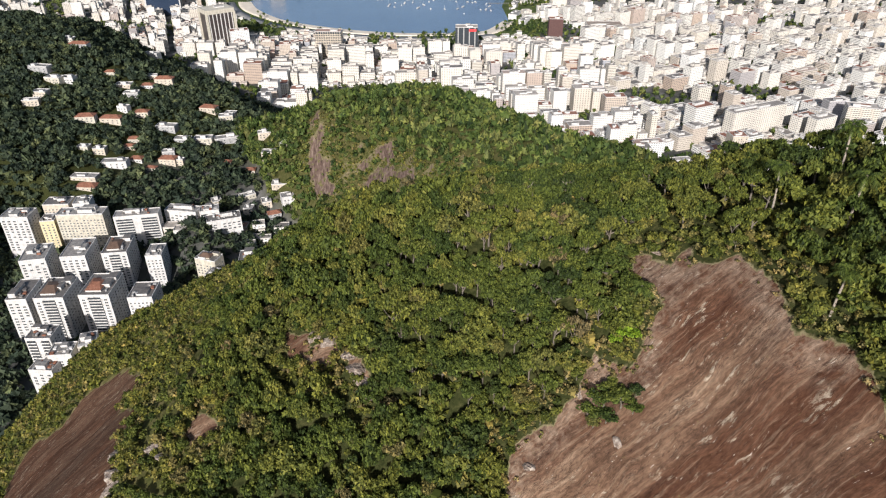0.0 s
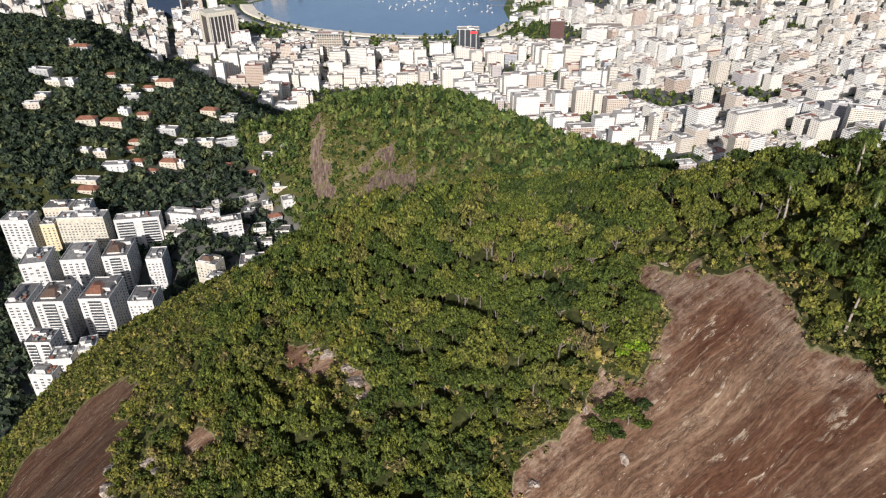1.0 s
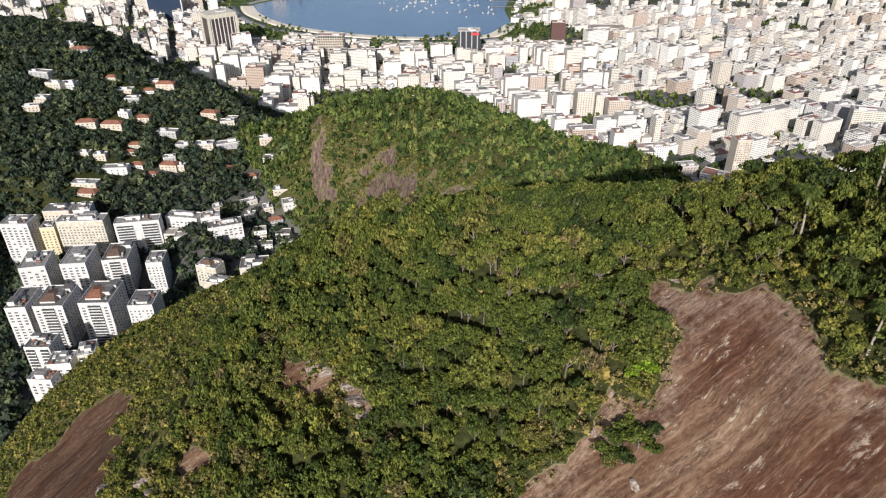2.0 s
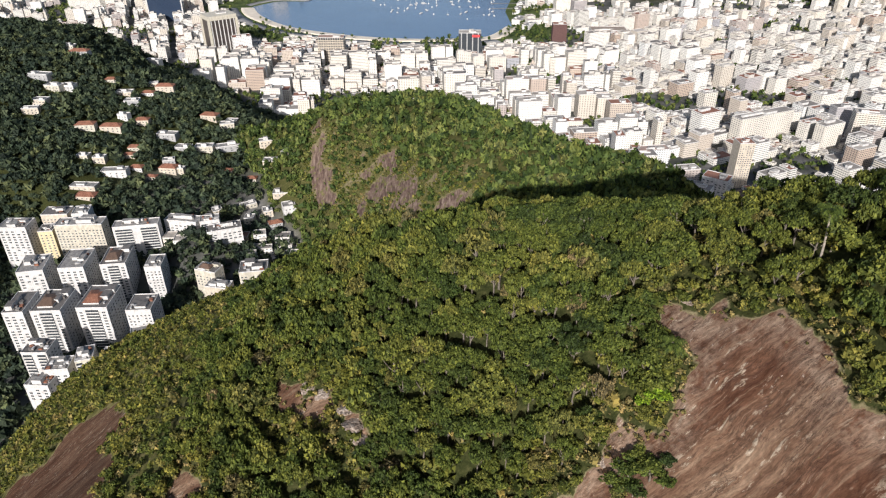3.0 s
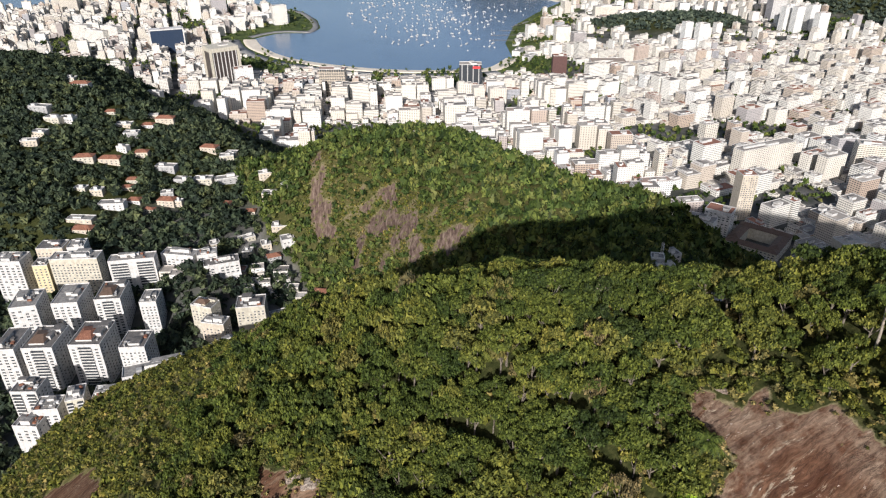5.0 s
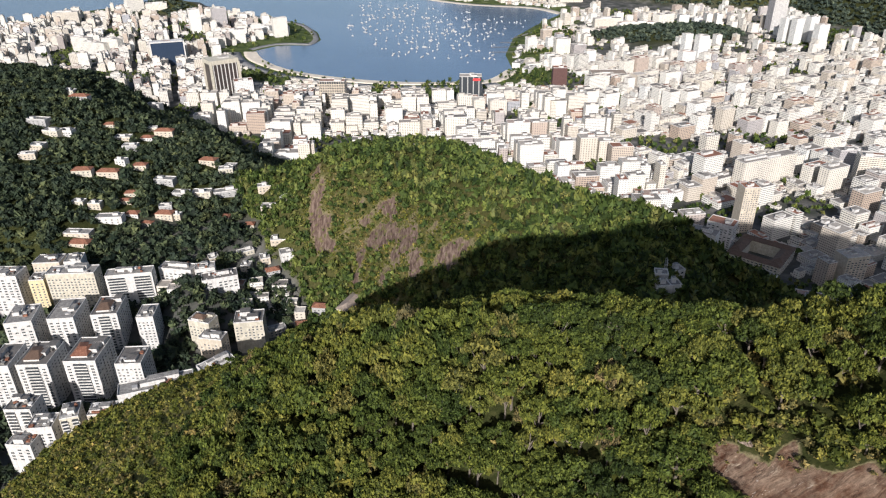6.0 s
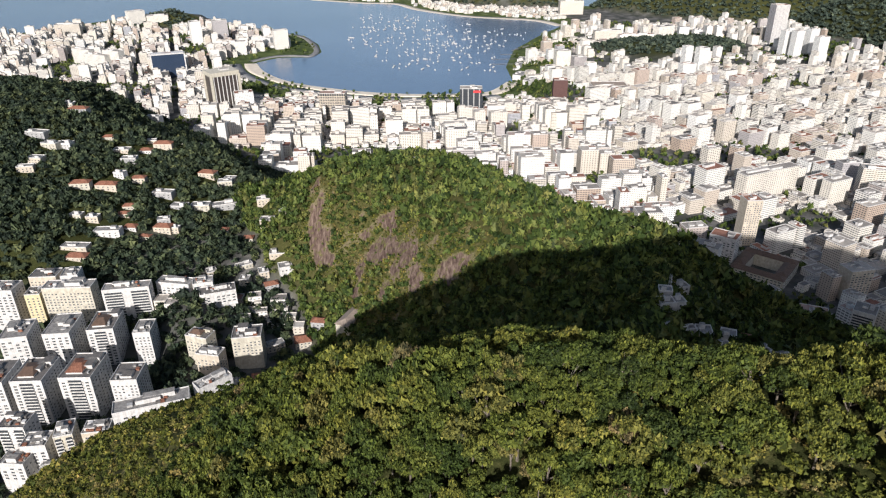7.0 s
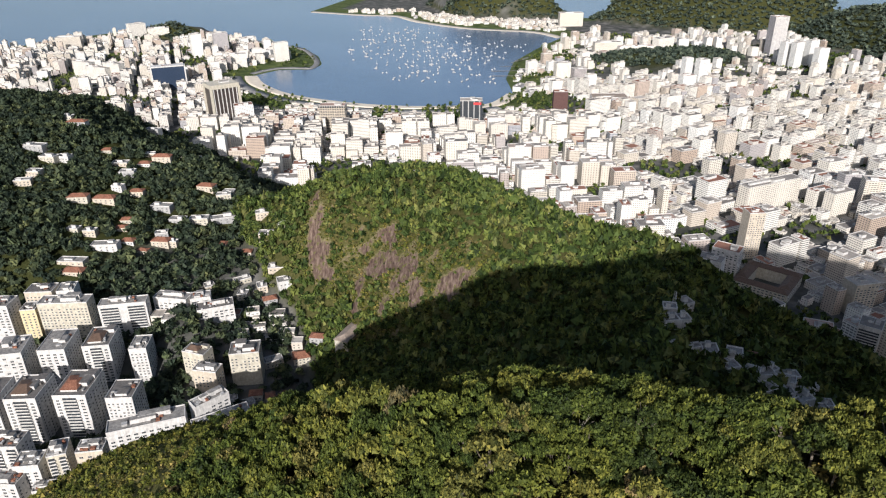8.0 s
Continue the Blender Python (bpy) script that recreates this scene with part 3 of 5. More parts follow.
def near_wood():
    x, y, rng = scattered(21, -72, 76, 6, 150, 2.7)
    z = height(x, y)
    crest = near_hill(x, y)
    bare = rockiness(x, y)
    near_rock = np.maximum.reduce([inside(x, y, outline) for outline in (SLAB, PATCH, LEDGE, SCAR, CLIFF)])
    keep = (bare < 0.3) & (near_rock < -0.5) & (crest > 255) & (z > 250) & (behind_crest(x, y) < 9)
    keep &= rng.rand(len(x)) < np.clip((x + 62) / 24, 0.05, 1)
    below = np.maximum.reduce([inside(x + dx * 0.3, y + dx, outline) for dx in (1.5, 3.5, 5.0) for outline in (PATCH, LEDGE, CREST_ROCK, SCAR)]) > -1.0
    keep &= ~below
    keep &= ~((near_rock > -6.5) & (x > 28) & (y > 33) & (rng.rand(len(x)) < 0.6))
    x, y, z, near_rock = x[keep], y[keep], z[keep], near_rock[keep]
    wide = rng.uniform(1.6, 2.9, len(x)) * np.where(rng.rand(len(x)) < 0.15, 1.4, 1)
    open_side = np.clip((x + 64) / 30, 0.3, 1)
    wide *= np.clip(0.5 - near_rock / 8, 0.55, 1) * (0.6 + 0.4 * open_side)
    tall = (wide * rng.uniform(0.7, 1.0, len(x)) + 2.4 * open_side) * rng.uniform(0.8, 1.18, len(x)) * np.clip(0.55 - near_rock / 8, 0.6, 1)
    tall = np.minimum(tall, np.where(behind_crest(x, y) > -10, 4.3, 5.6))
    order = np.argsort(np.hypot((x - 22) / 1.45, (y - 50) / 0.9))
    for n, i in enumerate(order[:300]):
        kind = rng.randint(8)
        tree = new("tree")
        tree.matrix_world = Matrix.LocRotScale((x[i], y[i], z[i] - 0.2), Euler((0, 0, rng.rand() * 6.283)), (wide[i], wide[i], tall[i]))
        for name, me in (("trunk", TRUNKS[kind % 3]), ("crown", CROWNS[kind])):
            new(name, me).parent = tree
        size = "large spreading" if wide[i] > 2.9 else "middling" if wide[i] > 1.8 else "small bushy"
        tagged(tree, f"{size} green broadleaf tree in dense hillside forest", "tree", "trees of the hillside wood")
    rest = order[300:]
    grove("hillside_wood", "dense green forest canopy covering the near hillside", NEAR_SHAPES, x[rest], y[rest], z[rest] - 0.2, wide[rest], tall[rest], rng, FOREST)


near_wood()
SHRUBS = [crown_arrays(31 + i, 22, 0.29, 4, 0.45, 0.0, 1) for i in range(4)]
BUSHES = [crown_arrays(35 + i, 54, 0.18, 5, 0.50, 0.0, 1) for i in range(6)]
THICKETS = [crown_arrays(91 + i, 150, 0.115, 6, 0.55, 0.0, 4) for i in range(6)]


def near_scrub():
    """Low growth on the open flank, along the edges of the rock and between the trees."""
    x, y, rng = scattered(22, -200, 76, -66, 230, 2.1)
    bare = rockiness(x, y)
    verge = np.maximum.reduce([inside(x, y, outline) for outline in (SLAB, PATCH, LEDGE, SCAR, CLIFF)])
    open_flank = np.clip((-x - 45) / 25, 0, 1)
    want = np.maximum(open_flank, np.where(verge > -6, 1.0, 0.4))
    keep = (near_hill(x, y) > 120) & (x > -168) & (y < 178) & ((y > 4) | (np.abs(x) < 48)) & (behind_crest(x, y) < 10) & (rng.rand(len(x)) < want) & (bare < 0.55)
    x, y, verge = x[keep], y[keep], verge[keep]
    wide = rng.uniform(0.7, 1.7, len(x)) * (1 + 0.5 * np.clip(waves(x, y, 17, 8), 0, 1)) * np.where((x > -50) & (verge < -1), 1.2, 1.0)
    tall = wide * rng.uniform(0.8, 1.3, len(x))
    far = (x < -135) | (y > 150)
    hem = (verge > -5) & (x > -70) & ~far
    for shapes, m, name, label, mat in ((SHRUBS, far, "far_scrub", "yellow-green scrub on the far side of the flank", SCRUB), (BUSHES, ~far & ~hem, "hillside_scrub", "low yellow-green scrub and bushes on the open flank", SCRUB),
                                        (THICKETS, hem, "rock_edge_scrub", "tangled green and straw-coloured scrub along the bare rock", SCRUB)):
        grove(name, label, shapes, x[m], y[m], height(x[m], y[m]) - 0.15, wide[m], tall[m], rng, mat, "bushes")
    # dry undergrowth that closes the ground round the rock
    x, y, rng = scattered(28, -95, 62, 4, 106, 1.35)
    verge = np.maximum.reduce([inside(x, y, outline) for outline in (SLAB, PATCH, LEDGE, CREST_ROCK, SCAR, CLIFF)])
    keep = (verge < -0.2) & (verge > -6.5) & (near_hill(x, y) > 250) & (rng.rand(len(x)) < np.where(x < -50, 0.5, 0.85))
    x, y = x[keep], y[keep]
    wide = rng.uniform(0.5, 1.15, len(x))
    pale = waves(x, y, 6, 45) + rng.uniform(-0.7, 0.7, len(x)) > 0.05
    for m, mat, name, label in ((pale, DRY_SCRUB, "dry_scrub", "straw-coloured dry scrub round the bare rock"), (~pale, SCRUB, "low_scrub", "low green scrub round the bare rock")):
        grove(name, label, BUSHES, x[m], y[m], height(x[m], y[m]) - 0.1, wide[m], wide[m] * rng.uniform(0.8, 1.5, m.sum()), rng, mat, "bushes")
    # tufts and small plants that hold on the margin of the rock
    x, y, rng = scattered(27, -70, 56, 4, 66, 0.95)
    verge = np.maximum.reduce([inside(x, y, outline) for outline in (SLAB, PATCH, LEDGE, SCAR)])
    keep = (verge > -2.2) & (verge < 1.4) & (rng.rand(len(x)) < np.clip(0.75 - 0.42 * verge, 0.08, 1)) & (waves(x, y, 3.2, 44) > -0.35 + 0.35 * verge)
    x, y = x[keep], y[keep]
    wide = rng.uniform(0.25, 0.75, len(x))
    grove("rock_margin_tufts", "small straw-green tufts and plants on the rock's margin", SHRUBS, x, y, height(x, y) - 0.05, wide, wide * rng.uniform(0.7, 1.3, len(x)), rng, DRY_SCRUB, "plants")


near_scrub()
FAR_SHAPES = [crown_arrays(41 + i, 32, 0.36, 5, 0.50, 0.0, 1) for i in range(6)]
SMALL_SHAPES = [crown_arrays(51 + i, 20, 0.46, 3, 0.4, 0.0, 1) for i in range(5)]


def mid_wood():
    x, y, rng = scattered(23, -330, 330, 215, 1000, 6.4)
    z = height(x, y)
    keep = (hills(x, y) - plain(x, y) > 4) & ((rockiness(x, y) < 0.4) | (rng.rand(len(x)) < 0.10)) & ((inside(x, y, WOODS) < 0) | (ridge(x, y, MID_RIDGE, 0.8, 1.0, 22) >= z - 6)) & ((near_hill(x, y) < z - 12) | (y > 250)) & free(x, y, 0.4) & ((ridge(x, y, MID_RIDGE, 3.0, 1.0, 22) > z - 40) | (y < 440) | (x < -110))
    x, y, z = x[keep], y[keep], z[keep]
    wide = rng.uniform(3.4, 6.4, len(x)) * (1 - 0.68 * np.clip(rockiness(x, y) * 2.5, 0, 1)) * (1 - 0.3 * np.clip(0.2 + inside(x, y, MEADOW) / 30, 0, 1))
    grove("middle_hill_wood", "green forest covering the rounded middle hill", FAR_SHAPES, x, y, z - 0.6, wide, wide * rng.uniform(0.9, 1.6, len(x)), rng, MIDWOOD)
    x, y, rng = scattered(29, -155, 48, 475, 708, 3.4)
    keep = (inside(x, y, MEADOW) > -8) & (rockiness(x, y) < 0.5)
    x, y = x[keep], y[keep]
    wide = rng.uniform(0.9, 2.3, len(x))
    pale = waves(x, y, 22, 46) + rng.uniform(-0.5, 0.5, len(x)) > 0.2
    for m, mat, name, label in ((pale, DRY_SCRUB, "face_dry_scrub", "straw-coloured scrub on the middle hill's rocky face"), (~pale, SCRUB, "face_scrub", "yellow-green scrub on the middle hill's rocky face")):
        grove(name, label, SMALL_SHAPES, x[m], y[m], height(x[m], y[m]) - 0.3, wide[m], wide[m] * rng.uniform(0.7, 1.3, m.sum()), rng, mat, "bushes")


def left_wood():
    x, y, rng = scattered(24, -1100, -60, 240, 1240, 8.2)
    z = height(x, y)
    steep = hills(x, y) - plain(x, y) > 6
    keep = (inside(x, y, WOODS) > 0) | (steep & (x < -200)) | ((y > 250) & (y < 600) & (x < -92) & (rng.rand(len(x)) < 0.85))
    keep &= (np.abs(x) < 0.8 * y + 130) & free(x, y, 3.5) & ((near_hill(x, y) < z - 3) | (x < -200))
    keep &= (ridge(x, y, MID_RIDGE, 0.8, 1.0, 22) < z - 4)
    x, y, z = x[keep], y[keep], z[keep]
    wide = rng.uniform(4.0, 8.0, len(x))
    grove("valley_wood", "trees over the valley side and left hill, leaves darkened for shade and blued for haze", FAR_SHAPES, x, y, z - 0.8, wide, wide * rng.uniform(0.8, 1.25, len(x)), rng, DIM_VALLEY)


def far_wood():
    """Growth on the far hills and in the parks and streets of the town."""
    x, y, rng = scattered(25, -1400, 2300, 2050, 3800, 19)
    keep = (hills(x, y) - plain(x, y) > 5) & (np.maximum(inside(x, y, BAY), inside(x, y, OCEAN)) < -12)
    keep &= (waves(x, y, 120, 9) + 0.4 * waves(x, y, 40, 10) < 0.35) | (y < 2600) | (x > 650)
    x, y = x[keep], y[keep]
    wide = rng.uniform(8, 14, len(x))
    grove("far_hill_wood", "forest on the far rounded hills, leaves greyed and blued for haze", SMALL_SHAPES, x, y, height(x, y) - 3, wide, wide * 0.8, rng, HAZY_FARWOOD)
    x, y, rng = scattered(26, -1400, 1450, 560, 2700, 16)
    park = waves(x, y, 170, 62) > 0.50
    park |= waves(x, y, 130, 66) > 0.62
    for a, b, r in PARKS:
        park |= np.hypot(x - a, y - b) < r
    keep = on_land(x, y, 25) & (park | (rng.rand(len(x)) < 0.13)) & (np.abs(x) < 0.7 * y + 60) & (inside(x, y, WOODS) < 0)
    keep &= free(x, y, 1.0, len(PARKS))
    x, y = x[keep], y[keep]
    wide = rng.uniform(3, 7, len(x))
    grove("town_trees", "round green street and park trees among the buildings", SMALL_SHAPES, x, y, plain(x, y) - 0.5, wide, wide * rng.uniform(0.9, 1.4, len(x)), rng, MIDWOOD)


# ---------------------------------------------------------------- the city
def facade_material(name, tones, glass=0.85):
    """Plastered house fronts with rows of windows, from the wall's own metres."""
    p = Paint(name, rough=0.8, spec=0.3)
    uv = p.tree.nodes.new("ShaderNodeTexCoord").outputs["UV"]
    cut = p.tree.nodes.new("ShaderNodeSeparateXYZ")
    p.set(cut, 0, uv)
    u, v = cut.outputs[0], cut.outputs[1]
    tint = p.attribute("tint")
    wall = p.ramp(tint, *tones)
    wall = p.mix(0.5, wall, p.ramp(p.noise(0.12, 5), (0.3, 0.72), (0.7, 1.0)), "MULTIPLY")
    odd = p.math("FRACT", p.math("MULTIPLY", tint, 7.31))
    bay = p.math("FRACT", p.math("DIVIDE", u, p.math("ADD", 2.4, p.math("MULTIPLY", odd, 2.2))))
    row = p.math("FRACT", p.math("DIVIDE", v, 3.05))
    wide = p.math("ADD", 0.17, p.math("MULTIPLY", p.math("POWER", p.math("FRACT", p.math("MULTIPLY", tint, 23.7)), 2.0), 0.33))
    across = p.math("LESS_THAN", p.math("ABSOLUTE", p.math("SUBTRACT", bay, 0.5)), wide)
    up = p.math("LESS_THAN", p.math("ABSOLUTE", p.math("SUBTRACT", row, 0.56)), p.math("ADD", 0.16, p.math("MULTIPLY", p.math("FRACT", p.math("MULTIPLY", tint, 41.3)), 0.10)))
    hole = p.math("MULTIPLY", across, up)
    colour = p.mix(p.math("MULTIPLY", hole, glass), wall, (0.045, 0.05, 0.055))
    p.set(p.shader, "Roughness", p.math("SUBTRACT", 0.85, p.math("MULTIPLY", hole, 0.6)))
    return p.done(colour)


def plaster(name, colour, dirt=0.3, rough=0.8):
    p = Paint(name, rough=rough, spec=0.3)
    spots = p.ramp(p.noise(0.35, 6), (0.3, 1 - dirt), (0.7, 1.0))
    streaks = p.ramp(p.noise(1.2, 4, p.mapped(p.world(), (1, 1, 0.08))), (0.3, 1 - dirt * 0.6), (0.65, 1.0))
    return p.done(p.mix(1.0, p.mix(1.0, colour, spots, "MULTIPLY"), streaks, "MULTIPLY"))


def roof_material():
    p = Paint("flat_roof", rough=0.9, spec=0.2)
    tone = p.ramp(p.attribute("tint"), (0.0, (0.17, 0.155, 0.14)), (0.35, (0.28, 0.25, 0.215)), (0.7, (0.42, 0.375, 0.32)), (0.82, (0.50, 0.46, 0.40)), (0.86, (0.30, 0.15, 0.10)), (1.0, (0.24, 0.11, 0.075)))
    return p.done(p.mix(0.8, tone, p.ramp(p.noise(0.25, 6), (0.3, 0.5), (0.7, 1.0)), "MULTIPLY"))


FACADE = facade_material("town_fronts", [(0.0, (0.69, 0.665, 0.60)), (0.3, (0.65, 0.61, 0.53)), (0.5, (0.58, 0.52, 0.425)), (0.62, (0.71, 0.695, 0.645)),
                                         (0.8, (0.54, 0.485, 0.40)), (0.92, (0.42, 0.325, 0.25)), (1.0, (0.34, 0.34, 0.35))], 0.8)
ROOF = roof_material()


def box_arrays(x, y, z, w, d, h, turn):
    """Boxes without floors: verts (n, 8, 3), wall quads and top quads, wall metres."""
    n = len(x)
    sx, sy = np.array([-1, 1, 1, -1]) / 2, np.array([-1, -1, 1, 1]) / 2
    c, s = np.cos(turn)[:, None], np.sin(turn)[:, None]
    lx, ly = sx * w[:, None], sy * d[:, None]
    px, py = lx * c - ly * s + x[:, None], lx * s + ly * c + y[:, None]
    low = np.stack([px, py, np.repeat(z[:, None], 4, 1)], -1)
    high = np.stack([px, py, np.repeat((z + h)[:, None], 4, 1)], -1)
    verts = np.concatenate([low, high], 1)
    faces = np.array([(0, 1, 5, 4), (1, 2, 6, 5), (2, 3, 7, 6), (3, 0, 4, 7), (4, 5, 6, 7)])
    o = np.zeros(n)
    uv = []
    for length in (w, d, w, d):
        uv.append(np.stack([np.stack([o, o], -1), np.stack([length, o], -1), np.stack([length, h], -1), np.stack([o, h], -1)], 1))
    uv.append(np.zeros((n, 4, 2)))
    return verts, faces, np.stack(uv, 1)


def quarter(name, label, x, y, z, w, d, h, turn, tint, rng):
    """Many far buildings as one object: bodies with parapets, roof houses and tanks."""
    V, F, U, S, T, base = [], [], [], [], [], 0

    def add(x, y, z, w, d, h, turn, tint, slots):
        nonlocal base
        v, f, uv = box_arrays(x, y, z, w, d, h, turn)
        n = len(x)
        V.append(v.reshape(-1, 3))
        F.append((f[None] + (np.arange(n) * 8)[:, None, None]).reshape(-1, 4) + base)
        U.append(uv.reshape(-1, 2))
        S.append(np.tile(slots, n))
        T.append(np.repeat(tint, 8))
        base += n * 8

    add(x, y, z - 4, w, d, h + 4, turn, tint, [0, 0, 0, 0, 1])
    c, s = np.cos(turn), np.sin(turn)
    tall = h > 11
    for side in range(4):      # parapets
        along = w if side % 2 == 0 else d - 0.8
        off = (d if side % 2 == 0 else w) / 2 - 0.2
        sign = 1 if side < 2 else -1
        ox, oy = (0, off * sign) if side % 2 == 0 else (off * sign, 0)
        ww, dd = (along, np.full(len(x), 0.4)) if side % 2 == 0 else (np.full(len(x), 0.4), along)
        px, py = x + ox * c - oy * s, y + ox * s + oy * c
        add(px, py, z + h, ww, dd, np.full(len(x), 0.9), turn, tint, [2, 2, 2, 2, 2])
    for k in range(2):         # lift houses and tanks
        m = tall & (rng.rand(len(x)) < (0.95, 0.6)[k])
        a, b = rng.uniform(-0.25, 0.25, m.sum()) * w[m], rng.uniform(-0.25, 0.25, m.sum()) * d[m]
        add(x[m] + a * c[m] - b * s[m], y[m] + a * s[m] + b * c[m], z[m] + h[m], w[m] * rng.uniform(0.2, 0.5, m.sum()), d[m] * rng.uniform(0.2, 0.5, m.sum()),
            rng.uniform(2, 5.5, m.sum()), turn[m], tint[m], [2, 2, 2, 2, 1])
    for k in range(2):         # set-backs and annexes, which break the outline
        m = rng.rand(len(x)) < 0.35
        a, b = rng.uniform(-0.7, 0.7, m.sum()) * w[m], rng.uniform(-0.7, 0.7, m.sum()) * d[m]
        add(x[m] + a * c[m] - b * s[m], y[m] + a * s[m] + b * c[m], z[m] - 4, w[m] * rng.uniform(0.4, 0.8, m.sum()), d[m] * rng.uniform(0.4, 0.8, m.sum()),
            h[m] * rng.uniform(0.25, 0.9, m.sum()) + 4, turn[m], np.mod(tint[m] + 0.1, 1), [0, 0, 0, 0, 1])
    me = mesh_of(name, np.concatenate(V), np.concatenate(F), [FACADE, ROOF, PLAIN], np.concatenate(S), uv=np.concatenate(U), floats={"tint": np.concatenate(T)})
    return tagged(new(name, me), label, "buildings", kind="stuff")


PLAIN = plaster("weathered_white_plaster", (0.56, 0.52, 0.46))
TAKEN = []     # plots of the buildings that stand on their own: x, y, radius


PARKS = [(400, 1150, 52), (335, 1135, 40), (450, 852, 26), (525, 880, 38), (165, 1320, 38), (232, 1280, 34), (560, 1060, 26), (620, 1330, 36), (-60, 1180, 28), (760, 1250, 34)]
TAKEN += PARKS


def free(x, y, r, skip=0):
    ok = np.ones(len(x), bool)
    for a, b, q in TAKEN[skip:]:
        ok &= np.hypot(x - a, y - b) > q + r
    return ok


def plots(seed, x0, x1, y0, y1, turn, block=(82, 56), street=14, lot=20):
    """Building plots in blocks between streets, turned as a whole."""
    rng = np.random.RandomState(seed)
    cx, cy = (x0 + x1) / 2, (y0 + y1) / 2
    half = math.hypot(x1 - x0, y1 - y0) / 2
    out = []
    for bx in np.arange(-half, half, block[0] + street):
        shift = rng.uniform(0, 30)
        for by in np.arange(-half, half, block[1] + street):
            a = 0
            while a < block[0] - 8:
                w = min(lot * rng.uniform(0.6, 1.6), block[0] - a)
                for r in range(2):
                    out.append((bx + a + w / 2, by + shift + block[1] * (0.25 + 0.5 * r) + rng.uniform(-3, 3), w - rng.uniform(0.5, 5), block[1] / 2 - rng.uniform(5, 15)))
                a += w
    p = np.array(out)
    c, s = math.cos(turn), math.sin(turn)
    x, y = cx + p[:, 0] * c - p[:, 1] * s, cy + p[:, 0] * s + p[:, 1] * c
    m = (x > x0) & (x < x1) & (y > y0) & (y < y1) & (np.abs(x) < 0.72 * y + 120)
    return x[m], y[m], p[m, 2], p[m, 3], rng


def on_land(x, y, margin):
    flat = (hills(x, y) - plain(x, y) < 3) & (inside(x, y, WOODS) < 0)
    dry = (inside(x, y, BAY) < -margin) & (inside(x, y, OCEAN) < -margin)
    return flat & dry


def part(name, me, parent, label=""):
    """A mesh as one part under a thing or a part."""
    ob = new(name, me)
    ob.parent = parent
    if label:
        tagged(ob, label)
    return ob


def box_mesh(name, boxes, mats, slots=None, tint=0.3, top=None):
    """Several boxes (x, y, z, w, d, h; z at the foot) as one mesh; top: the material slot of the upper faces."""
    b = np.array(boxes, float).reshape(-1, 6)
    n = len(b)
    v, f, uv = box_arrays(b[:, 0], b[:, 1], b[:, 2], b[:, 3], b[:, 4], b[:, 5], np.zeros(n))
    faces = (f[None] + (np.arange(n) * 8)[:, None, None]).reshape(-1, 4)
    sl = np.repeat(np.array(slots if slots is not None else [0] * n)[:, None], 5, 1)
    if top is not None:
        sl[:, 4] = top
    return mesh_of(name, v.reshape(-1, 3), faces, mats, sl.ravel(), uv=uv.reshape(-1, 2), floats={"tint": np.full(n * 8, tint)})


def glass_material(name, colour, rough=0.12):
    p = Paint(name, rough=rough, spec=0.6)
    return p.done(p.mix(0.5, colour, p.ramp(p.noise(0.4, 3), (0.3, 0.5), (0.7, 1.0)), "MULTIPLY"))


PANE = glass_material("dark_window_glass", (0.05, 0.055, 0.06))
NAVY = glass_material("navy_curtain_glass", (0.03, 0.045, 0.075))
BRONZE = glass_material("bronze_glass", (0.045, 0.034, 0.030), 0.45)
CREAM = plaster("cream_plaster", (0.58, 0.53, 0.42), 0.4)
WHITE = plaster("white_plaster", (0.68, 0.655, 0.61), 0.42)
YELLOW = plaster("yellow_plaster", (0.66, 0.55, 0.33), 0.3)
SAND_WALL = plaster("sand_plaster", (0.58, 0.50, 0.39), 0.35)
PINK = plaster("brown_red_cladding", (0.11, 0.058, 0.050), 0.3)
SLATE = plaster("grey_concrete", (0.40, 0.39, 0.37), 0.35)
DARK_ROOF = plaster("dark_weathered_roof", (0.17, 0.155, 0.14), 0.5)
PALE_ROOF = plaster("pale_weathered_roof", (0.33, 0.31, 0.28), 0.6)


def tile_material():
    p = Paint("clay_roof_tiles", rough=0.85, spec=0.2)
    rows = p.noise(0.9, 5)
    p.bump(p.noise(3.0, 3, p.mapped(p.world(), (1, 0.3, 1))), 0.6, 0.15)
    return p.done(p.mix(0.7, p.ramp(rows, (0.3, (0.13, 0.058, 0.038)), (0.55, (0.26, 0.115, 0.070)), (0.8, (0.35, 0.19, 0.12))), p.ramp(p.noise(0.2, 4), (0.3, 0.5), (0.7, 1.0)), "MULTIPLY"))


TILES = tile_material()
BROWN_TILES = plaster("dark_brown_tiles", (0.15, 0.095, 0.065), 0.4)


def pane_mesh(w, h):
    """A window: dark pane in a pale frame with a sill; its back lies in the plane y = 0."""
    return box_mesh("window", [(0, -0.03, 0, w, 0.06, h), (0, -0.05, h, w + 0.3, 0.12, 0.12), (0, -0.10, -0.15, w + 0.3, 0.22, 0.12), (0, -0.05, 0, 0.1, 0.08, h)], [PANE, WHITE], [0, 1, 1, 1])


PANES = {k: pane_mesh(*k) for k in ((1.5, 1.35), (2.6, 1.4), (4.2, 1.5))}


